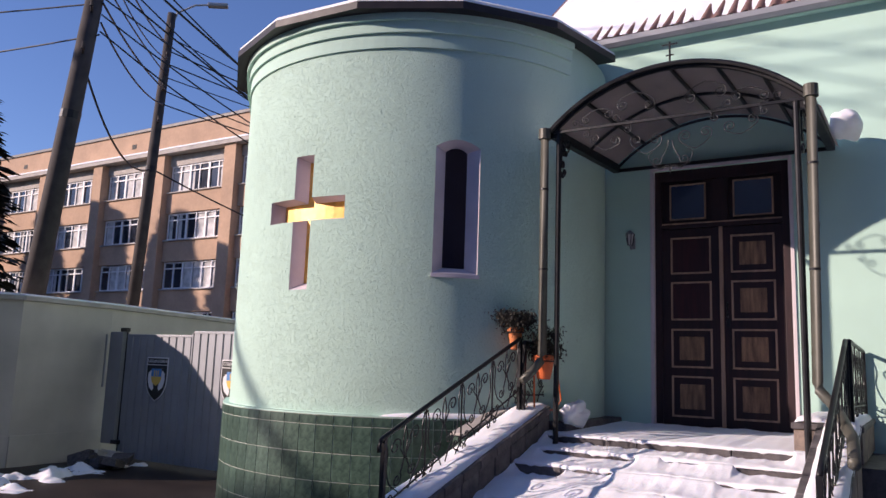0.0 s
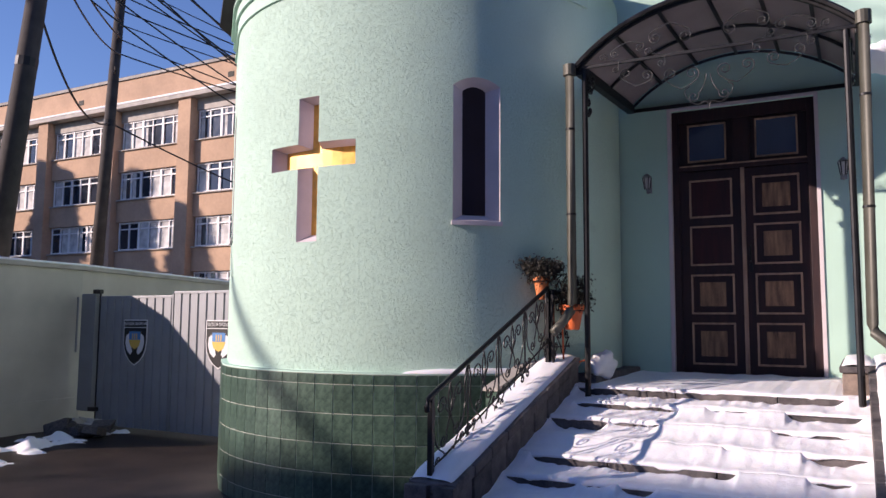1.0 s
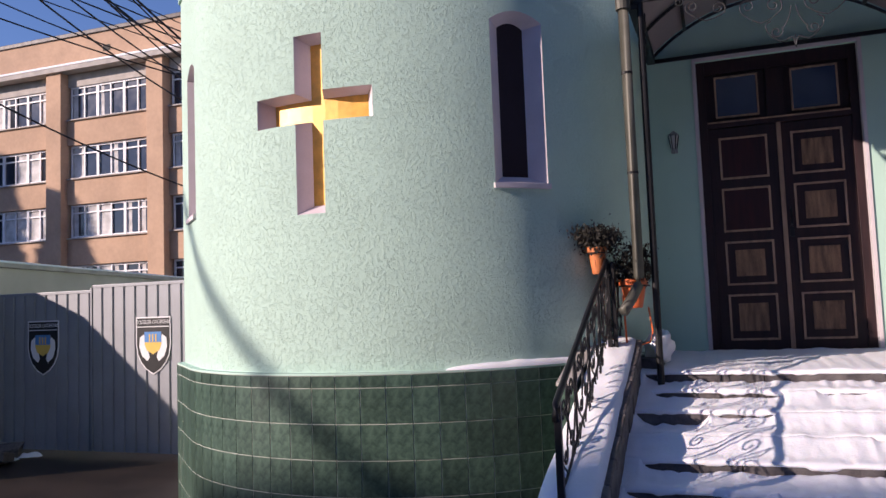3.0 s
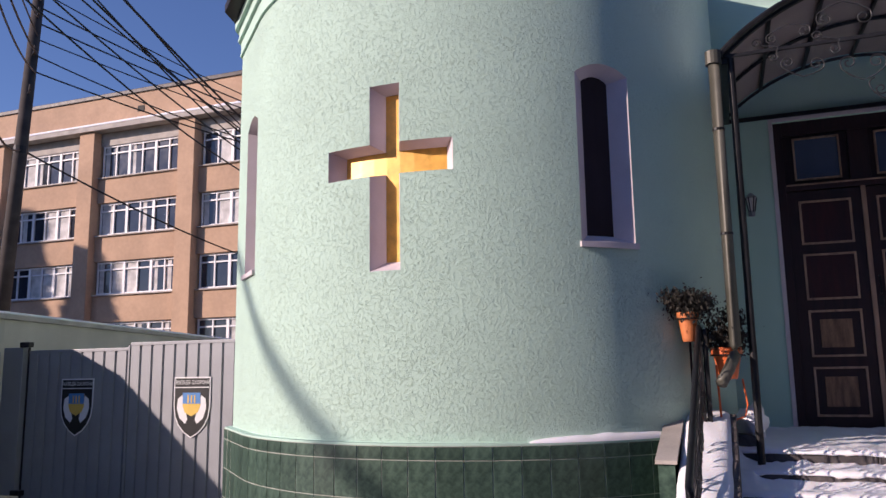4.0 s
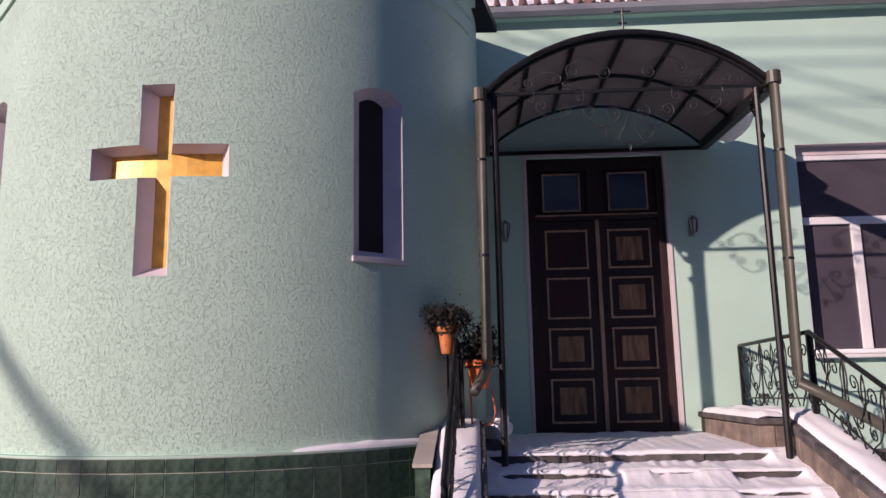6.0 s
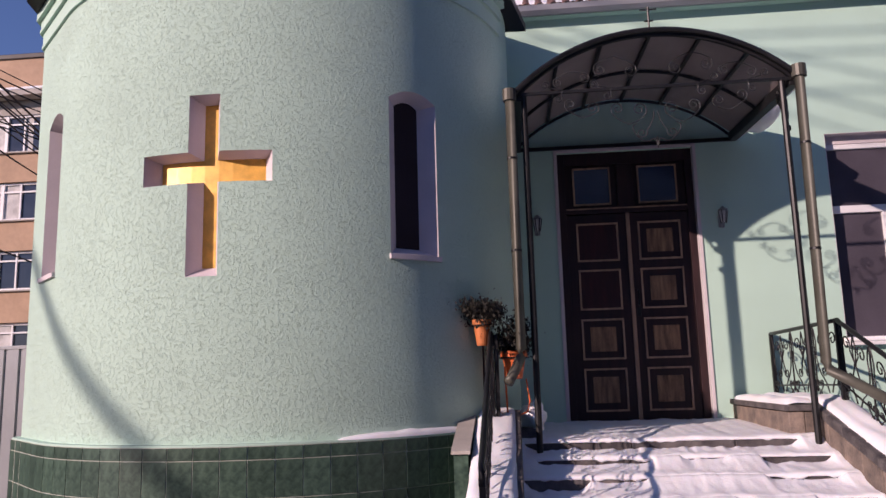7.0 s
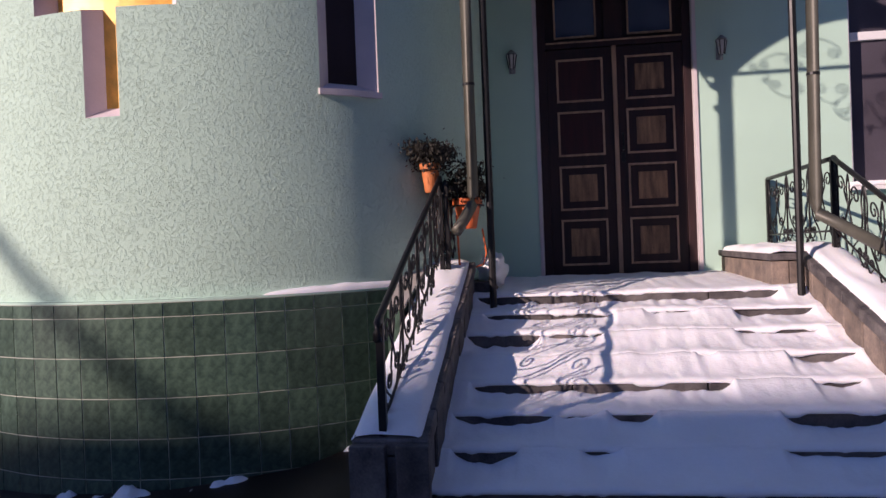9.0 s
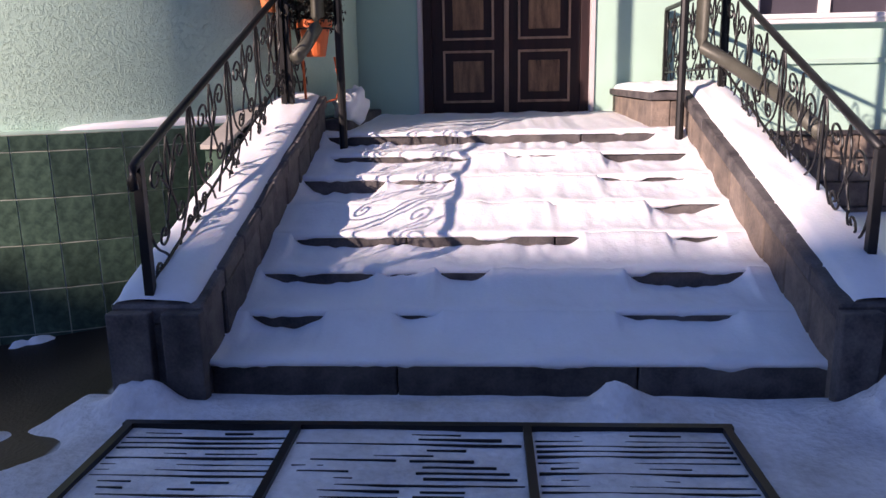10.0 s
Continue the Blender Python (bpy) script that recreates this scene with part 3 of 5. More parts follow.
# side walls of the steps
def side_wall(name, x0, x1, label, stone):
    ob = empty(name, label, "parapet wall", "stair side walls", "structure")
    ya, za, yb, zb = -2.15, 1.30, -5.33, 0.385
    n = 9
    for k in range(n):
        y0, y1 = ya + (yb - ya) * k / n, ya + (yb - ya) * (k + 1) / n
        z0, z1 = za + (zb - za) * k / n, za + (zb - za) * (k + 1) / n
        for lo_, hi_, pr in ((-0.9, -0.10, random.uniform(0, .02)), (-.095, 0.0, 0.025)):
            b_ = bmesh.new()
            add_box(b_, x0 - pr, x1 + pr, y1 + .004, y0 - .004, 0, 1, .0)
            for v in b_.verts:
                t = (v.co.y - y0) / (y1 - y0)
                top = z0 + (z1 - z0) * t
                v.co.z = (top + hi_) if v.co.z > .5 else (top + lo_ if lo_ > -.5 else -.9)
            bmesh.ops.bevel(b_, geom=b_.edges[:], offset=.01, segments=1, affect='EDGES')
            part("wall_stone" if hi_ < -.05 else "coping", b_, stone if hi_ < -.05 else STONE, ob)
    for xa, xb in ((x0 - .03, (x0 + x1) / 2 - .02), ((x0 + x1) / 2 + .04, x1 + .03)):
        part("end_slab", box(xa, xb, yb - .06, yb + .02, -0.6, zb - .02, .01), STONE, ob)
    return ob


side_wall("stair_wall_west", -2.0, -1.60, "sloping dark stone wall beside the steps under snow", STONE)
side_wall("stair_wall_east", 1.42, 1.77, "sloping brown rubble stone wall beside the steps under snow", RUBBLE)
lw = empty("landing_wall_east", "low brown rubble stone landing wall with snow on top", "parapet wall", kind="structure")
for k in range(4):
    part("wall_stone", box(1.16 + .16 * k + .004, 1.16 + .16 * (k + 1) if k < 3 else 1.80, -2.14 - random.uniform(0, .015), -1.8, .9, 1.21 + random.uniform(-.01, .01), .012), RUBBLE, lw)
part("wall_core", box(1.18, 1.80, -1.81, -0.0, .9, 1.20), RUBBLE, lw)
part("coping", box(1.14, 1.82, -2.17, -0.002, 1.215, 1.28, .015), STONE, lw)


def snow_strip(name, x0, x1, pts, label, seed):
    """A rounded snow cap along a line of (y, z), wider than its wall by a little."""
    bm = bmesh.new()
    rows = []
    m = 40
    ys_, zs_ = [p[0] for p in pts], [p[1] for p in pts]
    acc = np.cumsum([0] + [math.hypot(ys_[k + 1] - ys_[k], zs_[k + 1] - zs_[k]) for k in range(len(pts) - 1)])
    for j in range(m + 1):
        s = acc[-1] * j / m
        y, z = float(np.interp(s, acc, ys_)), float(np.interp(s, acc, zs_))
        end = min(1, min(s, acc[-1] - s) / .12 + .15)
        row = []
        for k in range(13):
            t = -1 + 2 * k / 12
            h = 0.085 * math.sqrt(max(0, 1 - abs(t) ** 3.2)) * math.sqrt(end)
            x = (x0 + x1) / 2 + (x1 - x0) / 2 * t * (1.04 + .06 * noise.noise((s * 3, t * 2, seed)))
            row.append(bm.verts.new((x, y + .01 * noise.noise((s * 5, t, seed)), z - .012 + h * (1 + .25 * noise.noise((s * 2.5, t * 1.5, seed + 4))))))
        rows.append(row)
    for a, b in zip(rows, rows[1:]):
        for k in range(12):
            bm.faces.new((a[k], a[k + 1], b[k + 1], b[k]))
    bmesh.ops.recalc_face_normals(bm, faces=bm.faces)
    return tagged(part(name, bm, SNOW, smooth=True), label, "snow", kind="stuff")


snow_strip("wall_snow", -2.03, -1.62, [(-2.1, 1.29), (-5.3, .39)], "rounded snow cap on the stair wall", 1)
snow_strip("wall_snow", 1.46, 1.79, [(-.1, 1.28), (-2.15, 1.29), (-5.3, .39)], "rounded snow cap on the stair wall", 2)
snow_strip("wall_snow", 1.16, 1.46, [(-.1, 1.275), (-2.12, 1.275)], "thin snow on the landing wall", 3)

# ---- door ----
DH, DW = DZ1 - DZ0, 2 * DX
door = tagged(new("door_1"), "tall closed double door in dark oxblood paint with worn wooden panels", "door", kind="structure")
fx = lambda f: -DX + DW * f
fz = lambda f: DZ1 - DH * f
YD = 0.10
part("door_frame", box(-DX, DX, YD + .03, YD + .09, DZ0, DZ1), DOOR, door)
for a, b in ((0.0, 0.055), (0.945, 1.0)):
    part("jamb", box(fx(a), fx(b), YD - .04, YD + .03, DZ0, DZ1, .006), DOOR, door)
part("lintel", box(fx(.055), fx(.945), YD - .04, YD + .03, fz(.045), DZ1, .006), DOOR, door)
part("transom_bar", box(fx(.055), fx(.945), YD - .05, YD + .03, fz(.232), fz(.208), .006), DOOR, door)
part("transom_ledge", box(fx(.06), fx(.94), YD - .062, YD - .05, fz(.2165), fz(.2115), .002), MOULD, door)
part("transom_mullion", box(fx(.44), fx(.56), YD - .03, YD + .03, fz(.208), fz(.045), .006), DOOR, door)


def frame_rect(x0, x1, z0, z1, w, y0, y1):
    bm = bmesh.new()
    for a in ((x0, x1, z1 - w, z1), (x0, x1, z0, z0 + w), (x0, x0 + w, z0 + w, z1 - w), (x1 - w, x1, z0 + w, z1 - w)):
        add_box(bm, a[0], a[1], y0, y1, a[2], a[3], min(w, abs(y1 - y0)) * .2)
    return bm


for a, b in ((.115, .395), (.595, .885)):
    part("transom_pane", box(fx(a), fx(b), YD, YD + .01, fz(.198), fz(.055)), SKY_GLASS, door, "dark glass with a blue sky reflection in its colour")
    part("transom_moulding", frame_rect(fx(a), fx(b), fz(.198), fz(.055), .022, YD - .02, YD + .02), MOULD, door)
ROWSD = ((.267, .41), (.44, .588), (.62, .767), (.797, .95))
for leaf, (a, b, pa, pb) in enumerate(((.055, .498, .122, .43), (.502, .945, .573, .885))):
    lf = part("door_leaf", box(fx(a), fx(b), YD - .012, YD + .029, DZ0 + .01, fz(.234), .006), DOOR, door)
    for r, (t, u) in enumerate(ROWSD):
        x0, x1, z0, z1 = fx(pa), fx(pb), fz(u), fz(t)
        part("panel_moulding", frame_rect(x0, x1, z0, z1, .026, YD - .032, YD - .012), MOULD, lf)
        if leaf == 0 and r < 2:
            part("panel", box(x0 + .028, x1 - .028, YD - .016, YD - .012, z0 + .028, z1 - .028), DOOR_RED, lf, "plain dark red panel")
        else:
            sx, sz = (x1 - x0) * .20, (z1 - z0) * .20
            part("panel", box(x0 + sx, x1 - sx, YD - .026, YD - .012, z0 + sz, z1 - sz, .008), WOOD, lf, "worn bare wood panel")
part("cover_strip", box(fx(.49), fx(.518), YD - .04, YD - .012, DZ0 + .01, fz(.225), .006), MOULD, door, "worn pale cover strip")
bm = tube([(fx(.545), YD - .03, 2.55), (fx(.545), YD - .07, 2.55), (fx(.545), YD - .07, 2.75), (fx(.545), YD - .03, 2.75)], .012)
part("door_handle", bm, IRON, door, "dark metal pull handle")
part("lock_plate", box(fx(.532), fx(.558), YD - .018, YD - .011, 2.40, 2.52, .004), IRON, door)
bm = bmesh.new()
for a in ((-DX - .045, -DX, DZ0, DZ1 + .09), (DX, DX + .045, DZ0, DZ1 + .09), (-DX, DX, DZ1, DZ1 + .09)):
    add_box(bm, a[0], a[1], -.022, -.002, a[2], a[3], .005)
tagged(part("door_trim", bm, LILAC), "pale plaster surround of the door", "trim", kind="structure")
for x in (-DX + .002, DX - .002):
    tagged(part("door_reveal", box(min(x, x + (.004 if x < 0 else -.004)), max(x, x + (.004 if x < 0 else -.004)), 0, .06, DZ0, DZ1), LILAC), "pale door reveal", "trim", kind="structure")

# ---- front window ----
win = tagged(new("window_3"), "white framed window with three lights and a toplight", "window", kind="structure")
YW = 0.16
part("pane", box(WX0 + .05, WX1 - .05, YW + .02, YW + .03, WZ0 + .05, WZ1 - .05), HALL_GLASS, win, "dark glass with a pale lilac reflection in its colour")
part("window_frame", frame_rect(WX0, WX1, WZ0, WZ1 - .12, .07, YW - .02, YW + .05), WHITE, win)
part("transom", box(WX0 + .07, WX1 - .07, YW - .025, YW + .05, 3.70, 3.80, .008), WHITE, win)
for x in (3.385, 4.12):
    part("mullion", box(x, x + .12, YW - .022, YW + .05, WZ0 + .07, 3.70, .008), WHITE, win)
part("lintel_board", box(WX0, WX1, YW - .03, YW + .05, WZ1 - .12, WZ1, .006), LILAC, win)
part("window_sill", box(WX0 - .06, WX1 + .06, -.12, YW - .02, WZ0 - .05, WZ0 - .005, .01), WHITE, win)
bm = bmesh.new()
for a in ((WX0 - .0, WX0 + .006, WZ0, WZ1), (WX1 - .006, WX1, WZ0, WZ1)):
    add_box(bm, a[0], a[1], 0.0, YW - .02, a[2], a[3])
add_box(bm, WX0, WX1, 0.0, YW - .02, WZ1 - .006, WZ1)
part("reveal", bm, LILAC, win)
bm = box(WX0 - .05, WX1 + .05, -.13, YW - .03, WZ0 - .006, WZ0 + .05, .022)
tagged(part("sill_snow", bm, SNOW, smooth=True), "line of snow on the window sill", "snow", kind="stuff")

# ---- canopy over the door ----
can = empty("entrance_canopy", "arched black iron canopy roofed with smoky plastic sheet", "canopy")
CY0, CY1, CXW, CZ, CH = -2.45, -0.06, 1.46, 4.70, 0.60


def arch(t, r=0.0):
    """A point of the canopy's arc, t from -1 to 1."""
    rad = (CXW ** 2 + CH ** 2) / (2 * CH)
    a = math.asin(CXW / rad) * t
    return (rad + r) * math.sin(a), CZ + CH - rad + (rad + r) * math.cos(a)


for y in (CY0, (CY0 + CY1) / 2, CY1):
    part("arch_rib", tube([(arch(-1 + k / 12)[0], y, arch(-1 + k / 12)[1]) for k in range(25)], .028 if y == CY0 else .02, 6), IRON, can)
for t in (-.66, -.33, 0, .33, .66):
    x, z = arch(t)
    part("purlin", box(x - .018, x + .018, CY0, CY1, z - .02, z + .012), IRON, can)
for sx in (-1, 1):
    part("side_beam", box(sx * CXW - .05, sx * CXW + .05, CY0, CY1, CZ - .07, CZ + .05, .008), IRON, can)
    part("post", tube([(sx * 1.365 - .03, -2.43, 0.86), (sx * 1.365 - .03, -2.43, CZ)], .034, 10), IRON, can)
part("tie_bar", box(-CXW, CXW, CY0 - .015, CY0 + .015, CZ - .015, CZ + .02, .004), IRON, can)
part("tie_bar", box(-CXW, CXW, CY1 - .02, CY1 + .02, CZ - .06, CZ - .01, .004), IRON, can)
bm = bmesh.new()
for k in range(30):
    t0, t1 = -1.02 + 2.04 * k / 30, -1.02 + 2.04 * (k + 1) / 30
    (xa, za), (xb, zb) = arch(t0, .03), arch(t1, .03)
    (xc, zc), (xd, zd) = arch(t0, .038), arch(t1, .038)
    quad(bm, (xa, CY0 - .06, za), (xb, CY0 - .06, zb), (xb, CY1, zb), (xa, CY1, za))
    quad(bm, (xc, CY0 - .06, zc), (xc, CY1, zc), (xd, CY1, zd), (xd, CY0 - .06, zd))
    quad(bm, (xa, CY0 - .06, za), (xc, CY0 - .06, zc), (xd, CY0 - .06, zd), (xb, CY0 - .06, zb))
part("roof_sheet", bm, POLY, can, "smoky translucent plastic sheet")
part("fascia", tube([(arch(-1.02 + 2.04 * k / 24, .03)[0], CY0 - .06, arch(-1.02 + 2.04 * k / 24, .03)[1]) for k in range(25)], .03, 6), IRON, can)


YS = CY0 - .02
VALANCE = (c_scroll(.17, -.27, .075, .40, -.25, .07, .17), c_scroll(.66, -.22, .065, .90, -.17, .06, .13), flow([(.02, -.30), (.03, -.36), (.05, -.42), (.09, -.49)] + curl(.16, -.53, .06, 150, 1.3, 1), 2),
           c_scroll(.24, .17, .07, .56, .20, .07, -.16), c_scroll(.74, .12, .055, 1.02, .08, .05, -.10), s_scroll(.50, -.10, .05, .64, .05, .05, .46),
           s_scroll(1.02, -.10, .045, 1.16, .06, .05, .98), flow([(0, -.68), (.03, -.60), (.12, -.63), (.22, -.55), (.25, -.46), (.2, -.42)], 5))
for sx in (-1, 1):
    for line in VALANCE:
        part("scroll", tube([(sx * u, YS, CZ + v) for u, v in line], .006, 5), VAL_IRON, can)
    for line in (s_scroll(.10, -.40, .06, .13, -.17, .075, .05), c_scroll(.10, -.24, .05, .26, -.14, .05, .09), s_scroll(.20, -.24, .045, .30, -.08, .04, .17), c_scroll(.06, -.55, .035, .15, -.50, .035, .05)):
        part("bracket_scroll", tube([(sx * 1.375, CY0 + u, CZ + v) for u, v in line], .014, 5), IRON, can)
part("finial", tube([(0.0, CY0 - .02, CZ - .58), (0.0, CY0 - .02, CZ - .70)], .006, 5), IRON, can)
fin = tube([(0.0, CY0, CZ + CH), (0.0, CY0, CZ + CH + .30)], .012, 6)
add_box(fin, -.09, .09, CY0 - .008, CY0 + .008, CZ + CH + .262, CZ + CH + .275)
add_box(fin, -.045, .045, CY0 - .008, CY0 + .008, CZ + CH + .13, CZ + CH + .143)
part("roof_cross", fin, IRON, can, "small black iron cross on top")


def rise_to_wall(ob):
    """The canopy climbs a little towards the wall."""
    for v in ob.data.vertices:
        v.co.z += -.02 + .115 * (v.co.y - CY0) / (CY1 - CY0)


for ob in can.children:
    if ob.name.split(".")[0] in ("arch_rib", "purlin", "side_beam", "tie_bar", "roof_sheet", "fascia"):
        rise_to_wall(ob)

# snow on the canopy
bm = bmesh.new()
rows = []
for j in range(25):
    y = CY0 + .25 + (CY1 - CY0 - .25) * j / 24
    row = []
    for k in range(25):
        t = -1.0 + 2.06 * k / 24
        e = max(0, 1 - abs(t)) ** .3 * min(1, j / 3)
        x, z = arch(t, .042 + (.05 + .03 * noise.noise((t * 3, y * 2, 0))) * e)
        row.append(bm.verts.new((x, y, z)))
    rows.append(row)
for a, b in zip(rows, rows[1:]):
    for k in range(24):
        bm.faces.new((a[k], b[k], b[k + 1], a[k + 1]))
cs = part("canopy_snow", bm, SNOW, smooth=True)
rise_to_wall(cs)
tagged(cs, "snow layer on top of the canopy", "snow", kind="stuff")
bm = bmesh.new()
bmesh.ops.create_uvsphere(bm, u_segments=20, v_segments=14, radius=1)
for v in bm.verts:
    n_ = 1 + .22 * noise.noise(v.co * 1.6)
    v.co = Vector((1.70 + v.co.x * .19 * n_, -.60 + v.co.y * .48 * n_, 4.88 + v.co.z * .15 * n_))
tagged(part("snow_lump", bm, SNOW, smooth=True), "lump of slipped snow hanging off the canopy", "snow", kind="stuff")


# downpipes
def downpipe(name, pts, label):
    ob = empty(name, label, "downpipe", "canopy downpipes")
    part("pipe", tube(pts, .052, 14), PIPE, ob, smooth=True)
    for k in (0.25, 0.62):
        p = Vector(pts[1]).lerp(Vector(pts[2]), k)
        part("pipe_bracket", tube([p + Vector((0, 0, -.012)), p + Vector((0, 0, .012))], .057, 14), IRON, ob)
    part("collar", tube([Vector(pts[1]) + Vector((0, 0, .1)), Vector(pts[1]) + Vector((0, 0, -.03))], .075, 14), PIPE, ob)
    return ob


downpipe("downpipe", [(-1.52, -2.40, 4.70), (-1.55, -2.52, 4.62), (-1.54, -2.52, 1.92), (-1.55, -2.54, 1.84), (-1.61, -2.65, 1.71), (-1.68, -2.77, 1.59)], "olive grey metal downpipe on the canopy post")
downpipe("downpipe", [(1.47, -2.40, 4.76), (1.49, -2.52, 4.70), (1.45, -2.52, 1.70), (1.47, -2.55, 1.62), (1.62, -2.8, 1.48), (1.80, -3.4, 1.24), (1.84, -3.9, 1.06)], "olive grey metal downpipe running down beside the railing")

# ---- plinth of glazed tiles ----
PR = 2.965
plinth = tagged(part("plinth", ring_band(-108, 76, -0.9, 1.10, R - .05, PR + 0.0015, 1.25), GROUT), "plinth of dark green glazed tiles round the apse", "plinth", kind="structure")
part("plinth_cap", ring_band(-108, 76, 1.10, 1.118, R - .05, PR + .004), MINT_BAND, plinth)
TW, TH = 0.245, 0.333
step_deg = math.degrees(TW / PR)


def tile_mesh(h):
    bm = box(-TW / 2 + .0038, TW / 2 - .0038, -.004, .004, -h + .0038, -.0038)
    top = [f for f in bm.faces if f.normal.y < -.9 or sum(v.co.y for v in f.verts) < -.012]
    bmesh.ops.bevel(bm, geom=[e for f in top for e in f.edges], offset=.0015, segments=1, affect='EDGES')
    me = bpy.data.meshes.new("tile")
    bm.to_mesh(me)
    bm.free()
    me.materials.append(TILE)
    return me


full, cut = tile_mesh(TH), tile_mesh(0.118)
d_ref = 22.6 - 40 * step_deg * 0                 # a joint falls at this angle
for k in range(-29, 10):
    d = d_ref + (k + .5) * step_deg
    if not -100 < d < 62:
        continue
    for r in range(6):
        zt = 1.098 if r == 0 else 0.98 - TH * (r - 1)
        p = on_apse(d, zt, PR + .0005 + random.uniform(-.0008, .0008))
        piece("tile", cut if r == 0 else full, plinth, pose(p.x, p.y, p.z, random.uniform(-.25, .25), 0, (d if d > -45 else -45 if d > -67 else -90) + random.uniform(-.2, .2)))
bm = bmesh.new()
rows = []
for j in range(31):
    d = 24 + 34 * j / 30
    e = math.sin(math.pi * j / 30) ** .5
    rows.append([bm.verts.new(on_apse(d, 1.116 + z * e * (1 + .3 * noise.noise((d * .3, 0, 0))), r)) for r, z in ((R + .09, 0), (R + .08, .03), (R + .04, .055), (R - .005, .06))])
for a, b in zip(rows, rows[1:]):
    for k in range(3):
        bm.faces.new((a[k], a[k + 1], b[k + 1], b[k]))
bmesh.ops.recalc_face_normals(bm, faces=bm.faces)
tagged(part("ledge_snow", bm, SNOW, smooth=True), "thin line of snow on the tiled ledge", "snow", kind="stuff")

# tile-faced stub beside the steps, with a sloping grey cap
stub = empty("tiled_buttress", "small tile faced buttress with a sloping pale metal cap", "buttress", kind="structure")
b_ = box(-2.19, -2.06, -3.46, -2.3, -0.9, 1.0)
for v in b_.verts:
    if v.co.z > 0:
        v.co.z = 0.97 if v.co.y < -3 else 1.24
part("buttress_body", b_, TILE, stub)
b_ = box(-2.21, -2.04, -3.49, -2.25, 0, .03)
for v in b_.verts:
    v.co.z += 0.975 if v.co.y < -3 else 1.255
part("buttress_cap", b_, CONCRETE, stub, "sloping pale metal cap")


# ---- railings ----
def railing(name, x, ya, za, yb, zb, foot, label, hook=True, end=None):
    """A wrought railing in the plane of x, from (ya, za) to (yb, zb) along its top; foot: how far the scrolls reach below."""
    ob = empty(name, label, "railing", "stair railings")
    slope = (zb - za) / (yb - ya)
    top = lambda y: za + (y - ya) * slope
    pts = [(x, ya + (yb - ya) * k / 12, top(ya + (yb - ya) * k / 12)) for k in range(13)]
    if hook:
        d = 1 if yb > ya else -1
        pts += [(x, yb + d * .05, zb - .03), (x, yb + d * .075, zb - .08), (x, yb + d * .065, zb - .13)]
    part("handrail", tube(pts, .024, 8), IRON, ob, smooth=True)
    part("bottom_bar", tube([(x, y, z - foot + .10) for _, y, z in (pts[0], pts[12])], .010, 6), IRON, ob)
    for y, low in ((ya, top(ya) - foot - .16), (yb, top(yb) - foot - .16 if end is None else end)):
        part("post", box(x - .023, x + .023, y - .023, y + .023, low, top(y), .004), IRON, ob)
    length = abs(yb - ya)
    n = max(1, round(length / 0.62))
    w = length / n
    s = 1 if yb > ya else -1
    k_ = foot / .72
    ring = [(.028 * math.cos(j * .5236), .03 + .03 * math.sin(j * .5236)) for j in range(13)]
    half = (s_scroll(.11, .22, .062, .145, .53, .080, .02), c_scroll(.205, .095, .036, .285, .10, .03, .085), flow([(.035, .0), (.09, .10), (.21, .22), (.265, .37), (.255, .53), (.29, .66)], 4),
            flow([(.0, .66), (.03, .55), (.02, .44), (.0, .36)], 4))
    for k in range(n):
        y0 = ya + s * w * (k + .5)
        for side in (-1, 1):
            for line in half:
                pp = [(y0 + side * u * w / .62, v) for u, v in line]
                part("scroll", tube([(x, y, top(y) - foot + .02 + v * k_) for y, v in pp], .0075, 5), IRON, ob)
            pp = [(y0 + side * (.245 * w / .62) + u, v) for u, v in ring]
            part("foot_ring", tube([(x, y, top(y) - foot + v * k_ - .03) for y, v in pp], .009, 5), IRON, ob)
        if k:
            y = y0 - s * .5 * w
            part("baluster", tube([(x, y, top(y)), (x, y, top(y) - foot + .03)], .010, 5), IRON, ob)
    return ob


railing("stair_railing", -1.85, -2.50, 2.10, -5.26, 1.08, .72, "black wrought iron stair railing with scrolls", end=-.12)
railing("stair_railing", 1.69, -2.26, 2.13, -4.95, 1.06, .74, "black wrought iron stair railing with scrolls", hook=False, end=.2)
railing("landing_railing", 1.72, -0.06, 2.10, -2.22, 2.13, .76, "level black wrought iron landing railing with scrolls", hook=False)
railing("landing_railing", -1.80, -2.48, 2.06, -1.75, 2.06, .74, "short level wrought iron landing railing", hook=False)

